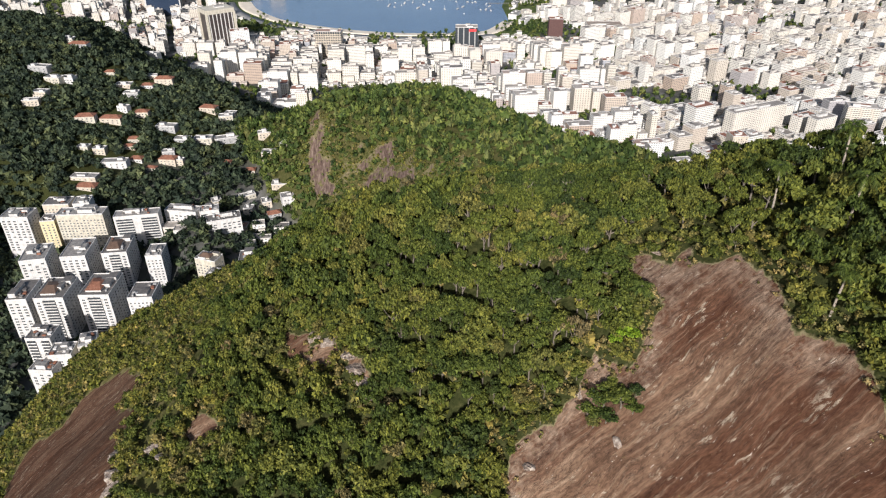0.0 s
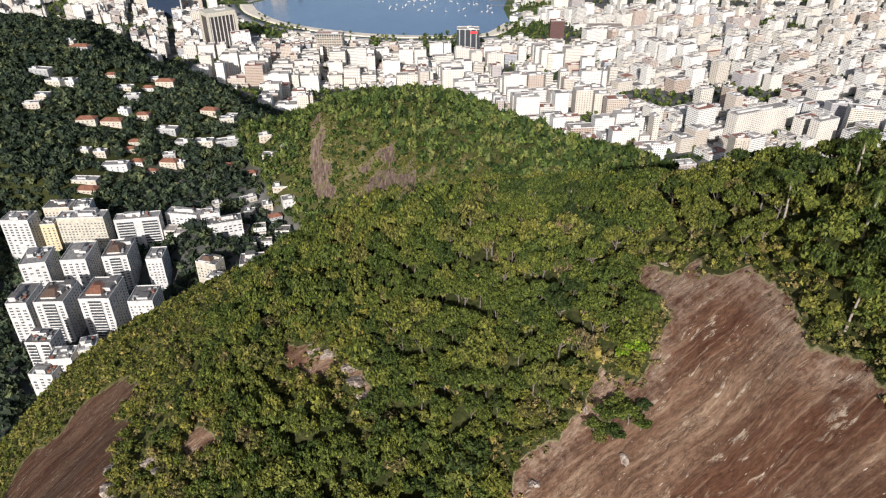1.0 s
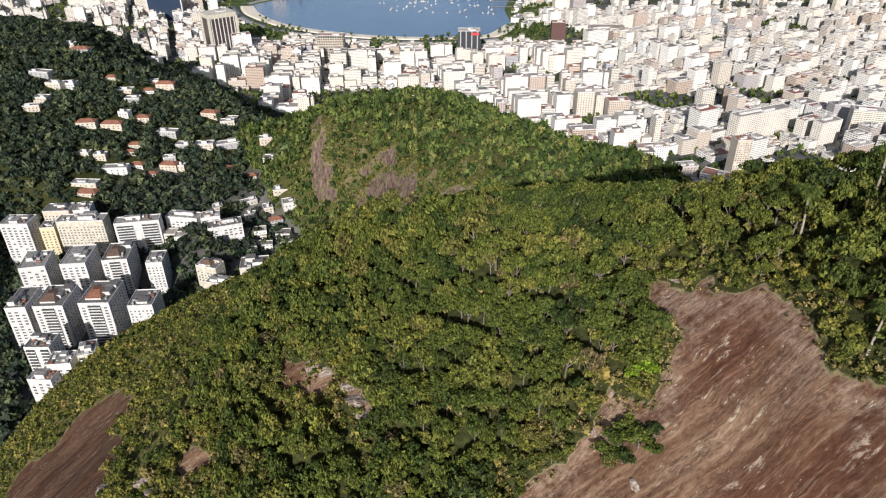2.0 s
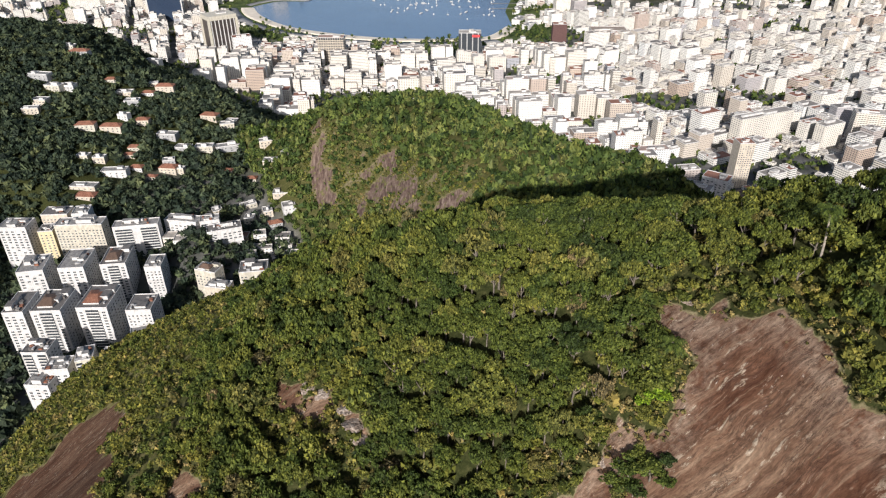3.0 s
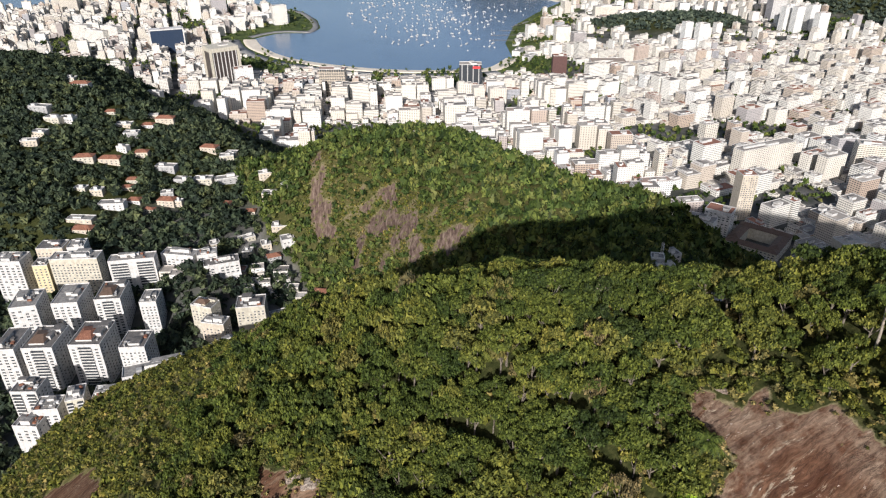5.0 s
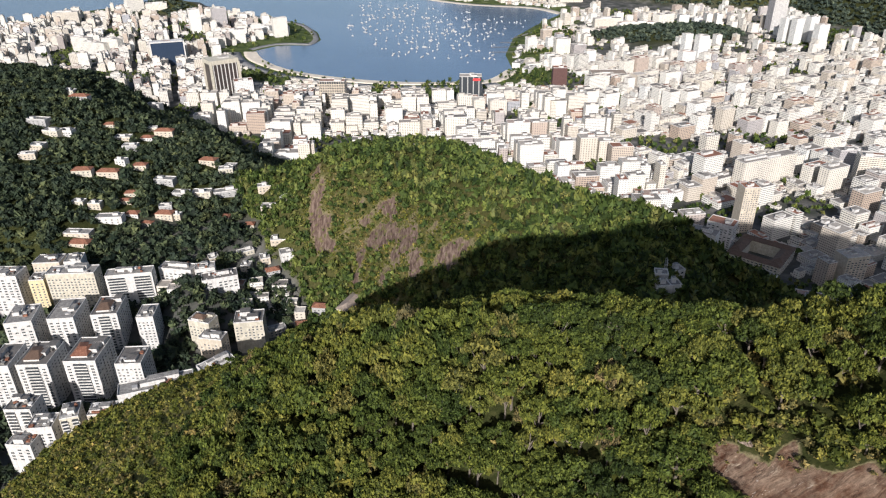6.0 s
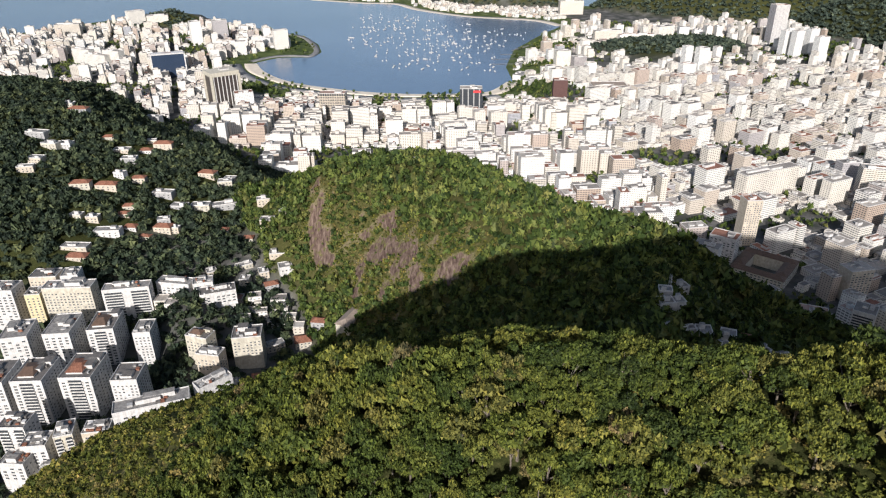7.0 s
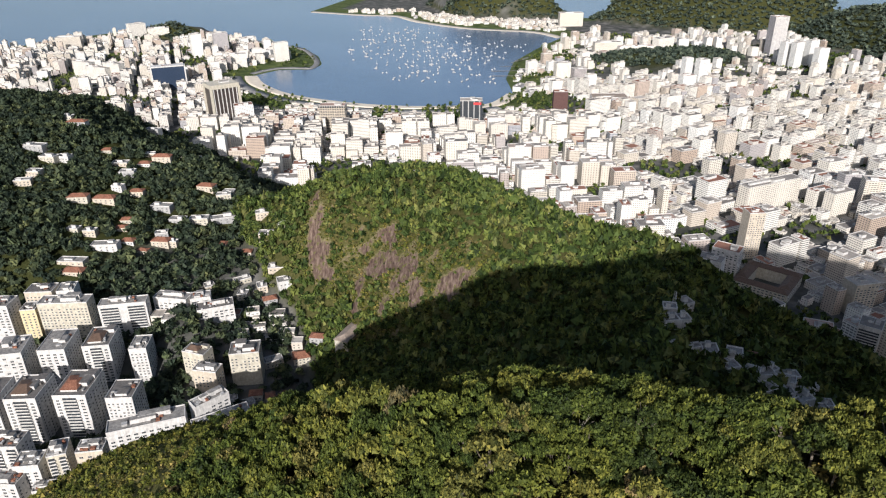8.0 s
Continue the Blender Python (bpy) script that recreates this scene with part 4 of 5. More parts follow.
def shell(thing, w, d, h, mat, tint, roof, rng, deep=14.0, houses=2, edge=WHITE):
    """The body of a building: walls, roof, parapet and what stands on the roof."""
    wall = part("wall", box_mesh("wall", [(0, 0, -deep, w, d, h + deep)], [mat, roof], [0], tint, 1), thing)
    top = part("roof", box_mesh("roof", [(0, 0, h + 0.004, w - 0.7, d - 0.7, 0.12)], [roof], None, rng.random()), thing)
    part("parapet", box_mesh("parapet", [(0, -d / 2 + 0.17, h, w, 0.34, 1.0), (0, d / 2 - 0.17, h, w, 0.34, 1.0),
                                         (-w / 2 + 0.17, 0, h, 0.34, d - 0.7, 1.0), (w / 2 - 0.17, 0, h, 0.34, d - 0.7, 1.0)], [edge]), top)
    for k in range(houses):
        a, b = w * rng.uniform(0.2, 0.42), d * rng.uniform(0.2, 0.42)
        part("roof_house", box_mesh("roof_house", [(w * rng.uniform(-0.26, 0.26), d * rng.uniform(-0.26, 0.26), h + 0.1, a, b, rng.uniform(1.8, 4.2))], [edge, roof], [0], rng.random(), 1), top)
    return top


ROOFS = {}


def building(name, label, x, y, w, d, h, turn, mat=None, tint=0.3, roof=None, group="", z=None, seed=None, houses=2, category="building"):
    """A building with its own Empty at the base."""
    rng = random.Random(int(x * 7 + y * 13) if seed is None else seed)
    thing = new(name)
    ground_z = float(plain(np.array(x), np.array(y))) if z is None else z
    thing.matrix_world = pose(x, y, ground_z, 0, 0, math.degrees(turn))
    ROOFS[thing.name] = shell(thing, w, d, h, mat or FACADE, tint, roof or ROOF, rng, houses=houses)
    runs = max(1, round(w / max(d, 1)))
    for k in range(runs):
        u = (k - (runs - 1) / 2) * w / runs
        TAKEN.append((x + u * math.cos(turn), y + u * math.sin(turn), 0.55 * max(w / runs, d)))
    tagged(thing, label, category, group)
    return thing


def put_windows(thing, w, d, h, sides, size=(1.5, 1.35), gap=3.4, floor=3.0, first=2.0, skip=0.12, rng=random):
    """Single windows on the named sides: f front, r right, l left."""
    me = PANES[size]
    for side in sides:
        length, turn = (w, 0) if side == "f" else (d, 90 if side == "r" else -90)
        n = max(1, int((length - 1.2) / gap))
        for k in range(int((h - first - 1.2) / floor)):
            for i in range(n):
                if rng.random() < skip:
                    continue
                u = (i - (n - 1) / 2) * (length - 1.0) / n
                at = {"f": (u, -d / 2, 0), "r": (w / 2, u, 0), "l": (-w / 2, -u, 0)}[side]
                win = part("window", me, thing)
                win.matrix_basis = pose(at[0], at[1], first + k * floor, 0, 0, turn)


def put_balconies(thing, w, d, h, x0, x1, floor=3.0, first=3.0):
    """Projecting balconies with a solid rail on the front, each one a part."""
    wide = x1 - x0
    me = box_mesh("balcony", [(0, -0.6, -0.15, wide, 1.2, 0.18), (0, -1.15, 0, wide, 0.1, 0.95), (-wide / 2 + 0.05, -0.6, 0, 0.1, 1.1, 0.95), (wide / 2 - 0.05, -0.6, 0, 0.1, 1.1, 0.95),
                              (0, -0.04, 0.05, wide - 0.6, 0.08, 2.2)], [WHITE, PANE], [0, 0, 0, 0, 1])
    for k in range(int((h - first - 1.0) / floor)):
        part("balcony", me, thing).matrix_basis = pose((x0 + x1) / 2, -d / 2, first + k * floor)


def gable_mesh(w, d, rise, over=0.5, mat=None):
    """A pitched roof with eaves, thick at the edge; foot at z = 0."""
    a, b = w / 2 + over, d / 2 + over
    hip = min(b, a * 0.6)
    v = [(-a, -b, 0), (a, -b, 0), (a, b, 0), (-a, b, 0), (-a, -b, -0.25), (a, -b, -0.25), (a, b, -0.25), (-a, b, -0.25), (-a + hip, 0, rise), (a - hip, 0, rise), (-a + hip, 0, rise), (a - hip, 0, rise)]
    f = [(0, 1, 9, 8), (2, 3, 8, 9), (1, 2, 9, 11), (3, 0, 8, 10), (4, 5, 1, 0), (5, 6, 2, 1), (6, 7, 3, 2), (7, 4, 0, 3)]
    return mesh_of("roof", v, f, [mat or TILES])


def house(label, x, y, w, d, h, turn, mat, tiled, z, group="", name="house"):
    thing = new(name)
    thing.matrix_world = pose(x, y, z, 0, 0, math.degrees(turn))
    if tiled:
        part("wall", box_mesh("wall", [(0, 0, -6, w, d, h + 6)], [mat]), thing)
        part("roof", gable_mesh(w, d, min(w, d) * 0.26), thing, "hipped clay-tile roof").matrix_basis = pose(0, 0, h + 0.26)
    else:
        rng = random.Random(int(x * 11 + y))
        shell(thing, w, d, h, mat, 0.3, PALE_ROOF, rng, houses=1)
    me = PANES[(1.5, 1.35)]
    n = min(4, max(1, int(w / 3.6)))
    for k in range(min(2, max(1, int(h / 3)))):
        for i in range(n):
            u = (i - (n - 1) / 2) * w / (n + 0.4)
            part("window", me, thing).matrix_basis = pose(u, -d / 2, 1.0 + 3 * k)
    TAKEN.append((x, y, 0.5 * max(w, d)))
    return tagged(thing, label, "house", group)


def frond_arrays(seed, fronds, length, droop):
    """A palm's crown: arched fronds, each a rib with two rows of narrow hanging leaflets, as quads."""
    rng = random.Random(seed)
    verts, faces = [], []
    for i in range(fronds):
        a, up = 2.4 * i + rng.uniform(-0.3, 0.3), rng.uniform(-0.1, 1.25)
        side = Vector((-math.sin(a), math.cos(a), 0))
        long = length * rng.uniform(0.8, 1.1)

        def mid(s):
            r = long * s * math.cos(up * 0.6)
            return Vector((r * math.cos(a), r * math.sin(a), long * (math.sin(up) * s - droop * s * s)))

        for k in range(16):
            s0, s1 = 0.1 + 0.9 * k / 16, 0.1 + 0.9 * (k + 0.9) / 16
            m0, m1 = mid(s0), mid(s1)
            reach = long * 0.30 * math.sin(math.pi * (0.14 + 0.82 * s0)) * rng.uniform(0.8, 1.1)
            base = len(verts)
            verts += [tuple(m0 - side * 0.02), tuple(m0 + side * 0.02), tuple(mid(min(1, s0 + 0.06)) + side * 0.015), tuple(mid(min(1, s0 + 0.06)) - side * 0.015)]
            faces.append((base, base + 1, base + 2, base + 3))
            for sign in (-1, 1):
                tip = m1 + side * sign * reach + (m1 - m0) * 1.6 - Vector((0, 0, reach * rng.uniform(0.35, 0.8)))
                base = len(verts)
                verts += [tuple(m0), tuple(m1), tuple(tip + (m1 - m0) * 0.15), tuple(tip)]
                faces.append((base, base + 1, base + 2, base + 3))
    return verts, faces


PALM_LEAF = leaf_material("palm_fronds", [(0.0, (0.040, 0.062, 0.013)), (1.0, (0.070, 0.088, 0.022))], 0.6)


def palm(x, y, tall, spread, lean, seed):
    """A palm with a ringed pale trunk and a head of fronds."""
    z = float(height(np.array(x), np.array(y)))
    thing = new("palm_tree")
    thing.matrix_world = pose(x, y, z)
    top = (lean[0], lean[1], tall)
    path = [(lean[0] * s * s, lean[1] * s * s, tall * s) for s in (-0.05, 0.2, 0.4, 0.6, 0.8, 1.0)]
    v, f = tube(path, [0.22, 0.16, 0.15, 0.14, 0.13, 0.16], 8)
    part("trunk", mesh_of("trunk", v, f, [DEAD], smooth=True), thing, "pale ringed palm trunk")
    v, f = frond_arrays(seed, 24, spread * 1.1, 0.7)
    part("fronds", mesh_of("fronds", v, f, [PALM_LEAF], floats={"tint": np.full(len(v), 0.5)}), thing).matrix_basis = pose(*top)
    tagged(thing, "palm tree with pale trunk and arching green fronds", "palm", "palms on the near hill")


palm(29.6, 36.0, 4.6, 1.9, (0.2, 0.1), 1)
palm(47.7, 39.2, 7.6, 1.8, (-0.5, 0.2), 2)
palm(49.0, 21.5, 6.6, 1.9, (0.6, 0.2), 3)
palm(53.0, 30.0, 7.4, 1.8, (0.2, -0.3), 4)
palm(55.0, 38.0, 8.4, 1.8, (-0.2, 0.2), 5)
palm(-35.0, 72.0, 5.2, 1.5, (0.3, 0.2), 6)


def dead_tree(x, y, tall, seed):
    """A bare bleached tree with forked branches."""
    rng = random.Random(seed)
    z = float(height(np.array(x), np.array(y)))
    thing = new("dead_tree")
    thing.matrix_world = pose(x, y, z)
    v, f = tube([(0, 0, -0.4), (0.1, 0, tall * 0.4), (-0.05, 0.1, tall * 0.75), (0.1, 0.1, tall)], [0.11, 0.08, 0.055, 0.025])
    part("trunk", mesh_of("trunk", v, f, [DEAD], smooth=True), thing)
    for i in range(6):
        a, s = rng.uniform(0, 6.283), rng.uniform(0.45, 0.9)
        r = tall * rng.uniform(0.25, 0.45)
        end = (r * math.cos(a), r * math.sin(a), tall * s + r * 0.8)
        mid = (end[0] * 0.5, end[1] * 0.5, tall * s + r * 0.3)
        twig = (end[0] * 0.7 + 0.4, end[1] * 0.7 - 0.3, end[2] + 0.3)
        v, f = limbs([tube([(0, 0, tall * s), mid, end], [0.045, 0.032, 0.012], 5), tube([mid, twig], [0.03, 0.012], 4)])
        part("branch", mesh_of("branch", v, f, [DEAD], smooth=True), thing)
    tagged(thing, "bare bleached dead tree standing above the canopy", "tree", "dead trees of the hillside wood")


for n, (x, y, tall) in enumerate([(22.3, 61.5, 5.6), (15.8, 63.5, 4.8), (-3, 59.5, 5.0), (-2, 57, 4.6), (31, 50, 4.0), (9, 50, 4.2), (-22, 52, 4.2), (39, 52, 4.4), (-14, 72, 4.6)]):
    dead_tree(x, y, tall * 0.82, n)


def bush(x, y, size, mat, label, seed):
    """A rounded bush of leaf tufts on short stems."""
    z = float(height(np.array(x), np.array(y)))
    thing = new("bush")
    thing.matrix_world = Matrix.LocRotScale((x, y, z - 0.1), Euler((0, 0, seed)), (size, size, size * 0.9))
    v, f = crown_arrays(80 + seed, 900, 0.070, 12, 0.70, 0.0, 8, 0.7, (0.2, 0.2), 1.2)
    part("foliage", mesh_of("foliage", v, f, [mat], floats={"tint": np.full(len(v), 0.1)}), thing)
    part("stem", TRUNKS[seed % 3], thing)
    tagged(thing, label, "bush", "bushes on and beside the bare rock")


for n, (x, y, s) in enumerate([(24.0, 27.2, 2.7), (26.2, 26.0, 2.6), (21.8, 27.0, 2.1), (24.2, 25.4, 1.9), (27.6, 24.6, 1.7), (28.2, 26.4, 1.5), (25.2, 28.2, 1.9), (22.4, 25.6, 1.5)]):
    bush(x, y, s, FOREST, "green bush clump rooted on the bare rock slab", n)
for n, (x, y, s) in enumerate([(28.0, 33.2, 2.5), (19.5, 33.5, 1.6), (17.6, 35.0, 1.4), (26.3, 33.6, 1.4)]):
    bush(x, y, s, LIME, "bright lime-green bush beside the bare rock", n + 10)


def boulder(x, y, size, seed):
    """A pale, cracked outcrop of rock, half sunk in the slope."""
    z = float(height(np.array(x), np.array(y)))
    bm = bmesh.new()
    bmesh.ops.create_icosphere(bm, subdivisions=3, radius=1.0)
    for v in bm.verts:
        n = noise.noise(v.co * 1.3 + Vector((seed * 3.1, 0, 0))) + 0.5 * noise.noise(v.co * 3.1 + Vector((0, seed * 2.3, 0)))
        v.co *= 1 + 0.38 * n
        v.co = Vector((round(v.co.x * 2.6) / 2.6 * 0.45 + v.co.x * 0.55, round(v.co.y * 2.2) / 2.2 * 0.45 + v.co.y * 0.55, round(v.co.z * 2.4) / 2.4 * 0.5 + v.co.z * 0.5))
    me = bpy.data.meshes.new("rock_outcrop")
    bm.to_mesh(me)
    bm.free()
    me.materials.append(PALE_STONE)
    ob = new("rock_outcrop", me)
    ob.matrix_world = Matrix.LocRotScale((x, y, z), Euler((0, 0.3, seed)), (size * 1.25, size * 0.95, size * 0.42))
    tagged(ob, "pale weathered rock outcrop half sunk in the slope", "rock", "pale rock outcrops")


def stone_material():
    p = Paint("pale_gneiss", rough=0.9, spec=0.2)
    grain = p.noise(1.8, 8, None, 0.7)
    p.bump(grain, 0.9, 0.4)
    return p.done(p.ramp(grain, (0.34, (0.085, 0.060, 0.048)), (0.5, (0.24, 0.19, 0.15)), (0.66, (0.46, 0.40, 0.33))))


PALE_STONE = stone_material()
for n, (x, y, s) in enumerate([(-13.2, 41.6, 1.6), (-14.6, 43.6, 1.7), (-16.4, 46.0, 1.5), (-20.2, 49.2, 1.4), (-23.0, 51.0, 1.3), (-12.4, 40.0, 1.2), (-52.5, 41.5, 1.6), (-50.0, 39.0, 1.3),
                               (-63.5, 46.0, 1.6), (-62.0, 41.0, 1.8), (-60.5, 37.0, 1.7), (25.5, 22.6, 0.8), (20.6, 30.4, 1.0), (33.8, 43.2, 0.8), (13.4, 25.0, 1.0)]):
    boulder(x, y, s, n)


# ---------------------------------------------------------------- the apartment blocks of the near valley
def flats(label, x, y, z, w, d, h, turn, mat, roof, style, tiles=False, group="apartment blocks of the valley"):
    rng = random.Random(int(x * 5 + y * 3))
    thing = building("apartment_building", label, x, y, w, d, h, turn, mat, 0.3, roof, group, z, houses=2 if not tiles else 1)
    if style == "plain":
        put_windows(thing, w, d, h, "fr", (1.5, 1.35), 3.3, rng=rng)
    elif style == "wide":
        put_windows(thing, w, d, h, "f", (2.6, 1.4), 4.6, rng=rng)
        put_windows(thing, w, d, h, "r", (1.5, 1.35), 4.0, rng=rng)
    elif style == "balcony":
        put_balconies(thing, w, d, h, -w * 0.46, -w * 0.08)
        put_balconies(thing, w, d, h, w * 0.10, w * 0.46)
        put_windows(thing, w, d, h, "r", (1.5, 1.35), 4.0, rng=rng)
    elif style == "mixed":
        put_balconies(thing, w, d, h, -w * 0.22, w * 0.22)
        put_windows(thing, w, d, h, "r", (1.5, 1.35), 4.2, rng=rng)
        me = PANES[(2.6, 1.4)]
        for k in range(int((h - 3) / 3)):
            for u in (-w * 0.36, w * 0.36):
                part("window", me, thing).matrix_basis = pose(u, -d / 2, 2.0 + 3 * k)
    for k in range(10):
        part("roof_tank", box_mesh("roof_tank", [(w * rng.uniform(-0.38, 0.38), d * rng.uniform(-0.38, 0.38), h + 0.13, rng.uniform(1.2, 4), rng.uniform(1.2, 3.5), rng.uniform(0.7, 2.2))],
                                       [rng.choice([WHITE, SLATE, PALE_ROOF, DARK_ROOF, TILES])]), ROOFS[thing.name])
    if tiles:
        lid = part("roof_cover", gable_mesh(w * 0.5, d * 0.55, 2.6, 0.5, rng.choice([TILES, BROWN_TILES, BROWN_TILES])), thing, "low tiled roof cover")
        lid.matrix_basis = pose(-w * 0.08, -d * 0.06, h + 2.2)
        part("penthouse", box_mesh("penthouse", [(-w * 0.08, -d * 0.06, h + 0.12, w * 0.5, d * 0.55, 1.85)], [mat]), thing)
        part("roof_house", box_mesh("roof_house", [(w * 0.28, d * 0.3, h + 0.12, w * 0.3, d * 0.26, 3.4)], [mat, DARK_ROOF], [0], 0.3, 1), thing)
    return thing


flats("wide cream slab block with many small windows", -361, 565, 43, 46, 16, 48, 0.05, CREAM, PALE_ROOF, "plain")
flats("bright white slab block with long balconies", -305, 563, 43, 43, 14, 47, 0.17, WHITE, PALE_ROOF, "balcony")
flats("white apartment block beside the yellow one", -425, 564, 50, 28, 20, 40, 0.0, WHITE, PALE_ROOF, "wide")
flats("narrow pale yellow apartment block", -396, 565, 50, 14, 16, 34, 0.13, YELLOW, DARK_ROOF, "plain")
flats("white apartment block with broad windows, grey roof", -380, 504, 34, 23, 30, 46, 0.20, WHITE, PALE_ROOF, "wide")
flats("white apartment block with grey roof terrace", -344, 512, 34, 23, 34, 46, 0.10, WHITE, PALE_ROOF, "wide")
flats("white apartment block with brown roof covers", -308, 517, 34, 23, 32, 46, 0.12, WHITE, DARK_ROOF, "mixed", True)
flats("slim white apartment tower by the wooded street", -270, 510, 34, 15, 22, 44, 0.10, WHITE, PALE_ROOF, "plain")
flats("white apartment block with a weathered dark roof", -360, 442, 34, 17, 32, 46, 0.08, WHITE, DARK_ROOF, "wide")
flats("white apartment block with dark hipped roof cover", -333, 444, 34, 25, 32, 46, 0.04, WHITE, DARK_ROOF, "mixed", True)
flats("white apartment block with red tiled roof cover", -296, 449, 34, 26, 34, 46, 0.02, WHITE, DARK_ROOF, "mixed", True)
flats("white apartment block with bare weathered roof", -257, 443, 34, 21, 24, 44, 0.05, WHITE, DARK_ROOF, "plain")
flats("low beige building with dark flat roof among trees", -394, 586, 72, 26, 18, 20, 0.06, SAND_WALL, DARK_ROOF, "plain")
flats("low white building with a pale flat roof", -370, 588, 72, 16, 18, 20, 0.2, WHITE, PALE_ROOF, "wide")
flats("weathered white apartment block with balconies at the slope", -319, 389, 47, 20, 18, 28, 0.0, WHITE, DARK_ROOF, "balcony")
flats("stepped white apartment block with open balconies", -281, 383, 44, 13, 18, 28, 0.30, CREAM, PALE_ROOF, "balcony")
flats("crowded white apartment block at the hill foot", -299, 376, 44, 18, 16, 24, 0.10, WHITE, PALE_ROOF, "wide")
flats("low brown-walled building at the hill foot", -259, 387, 54, 19, 14, 16, 0.14, SAND_WALL, PALE_ROOF, "wide")
flats("low pale terraced building at the hill foot", -309, 364, 46, 19, 14, 16, -0.07, WHITE, PALE_ROOF, "wide")
flats("low white and blue-roofed annex at the hill foot", -283, 362, 46, 16, 10, 10, 0.18, WHITE, PALE_ROOF, "plain")
flats("white low-rise block of a curved complex", -266, 583, 70, 35, 14, 14, -0.18, WHITE, PALE_ROOF, "wide")
flats("white low-rise block with terraces", -239, 583, 70, 19, 14, 14, 0.27, WHITE, PALE_ROOF, "balcony")
flats("white stepped low-rise block by the curved street", -222, 572, 67, 34, 16, 13, 0.34, WHITE, DARK_ROOF, "wide")
flats("cream building with terracotta terrace roof", -220, 507, 54, 22, 14, 18, -0.31, CREAM, DARK_ROOF, "plain", True)
flats("ochre house block with roof terrace", -206, 488, 48, 22, 13, 18, -0.19, SAND_WALL, PALE_ROOF, "plain")
flats("cream house block with crowded roof terrace", -179, 512, 50, 26, 20, 20, 0.14, CREAM, DARK_ROOF, "plain")
flats("long white school wing with ribbon windows", -208, 376, 86, 51, 14, 17, 0.34, WHITE, PALE_ROOF, "wide", group="long white complex at the hill foot")
flats("end wing of the long white complex", -172, 400, 86, 26, 11, 17, 0.76, WHITE, PALE_ROOF, "wide", group="long white complex at the hill foot")
flats("terraced white wing with long open galleries", -160, 386, 84, 40, 12, 13, 0.52, WHITE, PALE_ROOF, "balcony", group="long white complex at the hill foot")

# --- houses
GROUP = "houses in the wooded valley"


def hamlet(seed, cx, cy, n, spread, walls, tiled, group=GROUP, low=3.4, high=6.4, label="small {c} house with {r} among the valley trees"):
    rng = random.Random(seed)
    names = {CREAM: "cream", WHITE: "white", YELLOW: "yellow", SAND_WALL: "sand-coloured", SLATE: "grey"}
    made = tries = 0
    while made < n and tries < 400:
        tries += 1
        x, y = cx + rng.gauss(0, spread), cy + rng.gauss(0, spread * 0.5)
        w, d = rng.uniform(8, 12) if spread < 15 else rng.uniform(9, 21), rng.uniform(7, 10) if spread < 15 else rng.uniform(8, 14)
        if any(math.hypot(x - a, y - b) < q + w * 0.55 for a, b, q in TAKEN):
            continue
        t, mat = rng.random() < tiled, rng.choice(walls)
        z = float(height(np.array(x), np.array(y)))
        house(label.format(c=names[mat], r="a red tiled roof" if t else "a flat pale roof"), x, y, w, d, rng.uniform(low, high), rng.uniform(-0.6, 0.6), mat, t, z, group)
        made += 1


# single houses: x, y, front width, tiled
SLOPE_HOUSES = [(-377, 876, 25, 1), (-373, 922, 15, 0), (-416, 1079, 30, 0), (-397, 1114, 23, 0), (-529, 852, 29, 0), (-503, 832, 22, 0), (-488, 839, 18, 0), (-422, 850, 21, 0),
                (-404, 826, 19, 0), (-401, 789, 14, 0), (-378, 786, 17, 1), (-305, 823, 22, 1), (-512, 935, 27, 1), (-534, 955, 15, 0), (-449, 879, 17, 1), (-397, 886, 15, 0),
                (-394, 858, 16, 1), (-508, 776, 19, 0), (-480, 1102, 25, 0), (-280, 810, 18, 0), (-278, 828, 15, 0), (-504, 795, 18, 0)]
VALLEY_HOUSES = [(-341, 763, 25, 0), (-316, 742, 19, 0), (-292, 746, 22, 0), (-266, 755, 30, 0), (-213, 741, 18, 0), (-368, 727, 14, 1), (-368, 710, 13, 1), (-394, 642, 29, 0),
                 (-371, 671, 28, 0), (-386, 627, 23, 1), (-332, 676, 12, 1), (-318, 692, 20, 1), (-179, 647, 19, 0), (-435, 755, 23, 1), (-407, 762, 26, 1), (-416, 699, 14, 0),
                 (-322, 706, 14, 0), (-395, 693, 14, 0), (-353, 689, 15, 1), (-305, 694, 10, 0)]
rng = random.Random(12)
for x, y, w, tiled in SLOPE_HOUSES + VALLEY_HOUSES:
    mat, tone = rng.choice([(WHITE, "white"), (SLATE, "grey"), (CREAM, "cream"), (SAND_WALL, "sand-coloured"), (SAND_WALL, "sand-coloured")])
    d = min(12, max(7, w * rng.uniform(0.5, 0.75)))
    z = float(height(np.array(x), np.array(y)))
    storeys = "low" if rng.random() < 0.4 else "two-storey"
    house(f"{storeys} {tone} house with {'a red tiled roof' if tiled else 'a flat pale roof'} among trees", x, y + d / 2, w, d, 4.2 if storeys == "low" else 7.4, rng.uniform(-0.25, 0.35), mat, bool(tiled), z, GROUP)
    away = math.hypot(x, y)
    TAKEN.append((x - x / away * 7, y - y / away * 7, 0.26 * w))
for seed, (cx, cy, n, spread) in enumerate([(-200, 630, 6, 20), (-140, 540, 3, 16), (-235, 705, 4, 24)]):
    hamlet(seed, cx, cy, n, spread, [WHITE, CREAM, SAND_WALL, SLATE, SAND_WALL], 0.55)
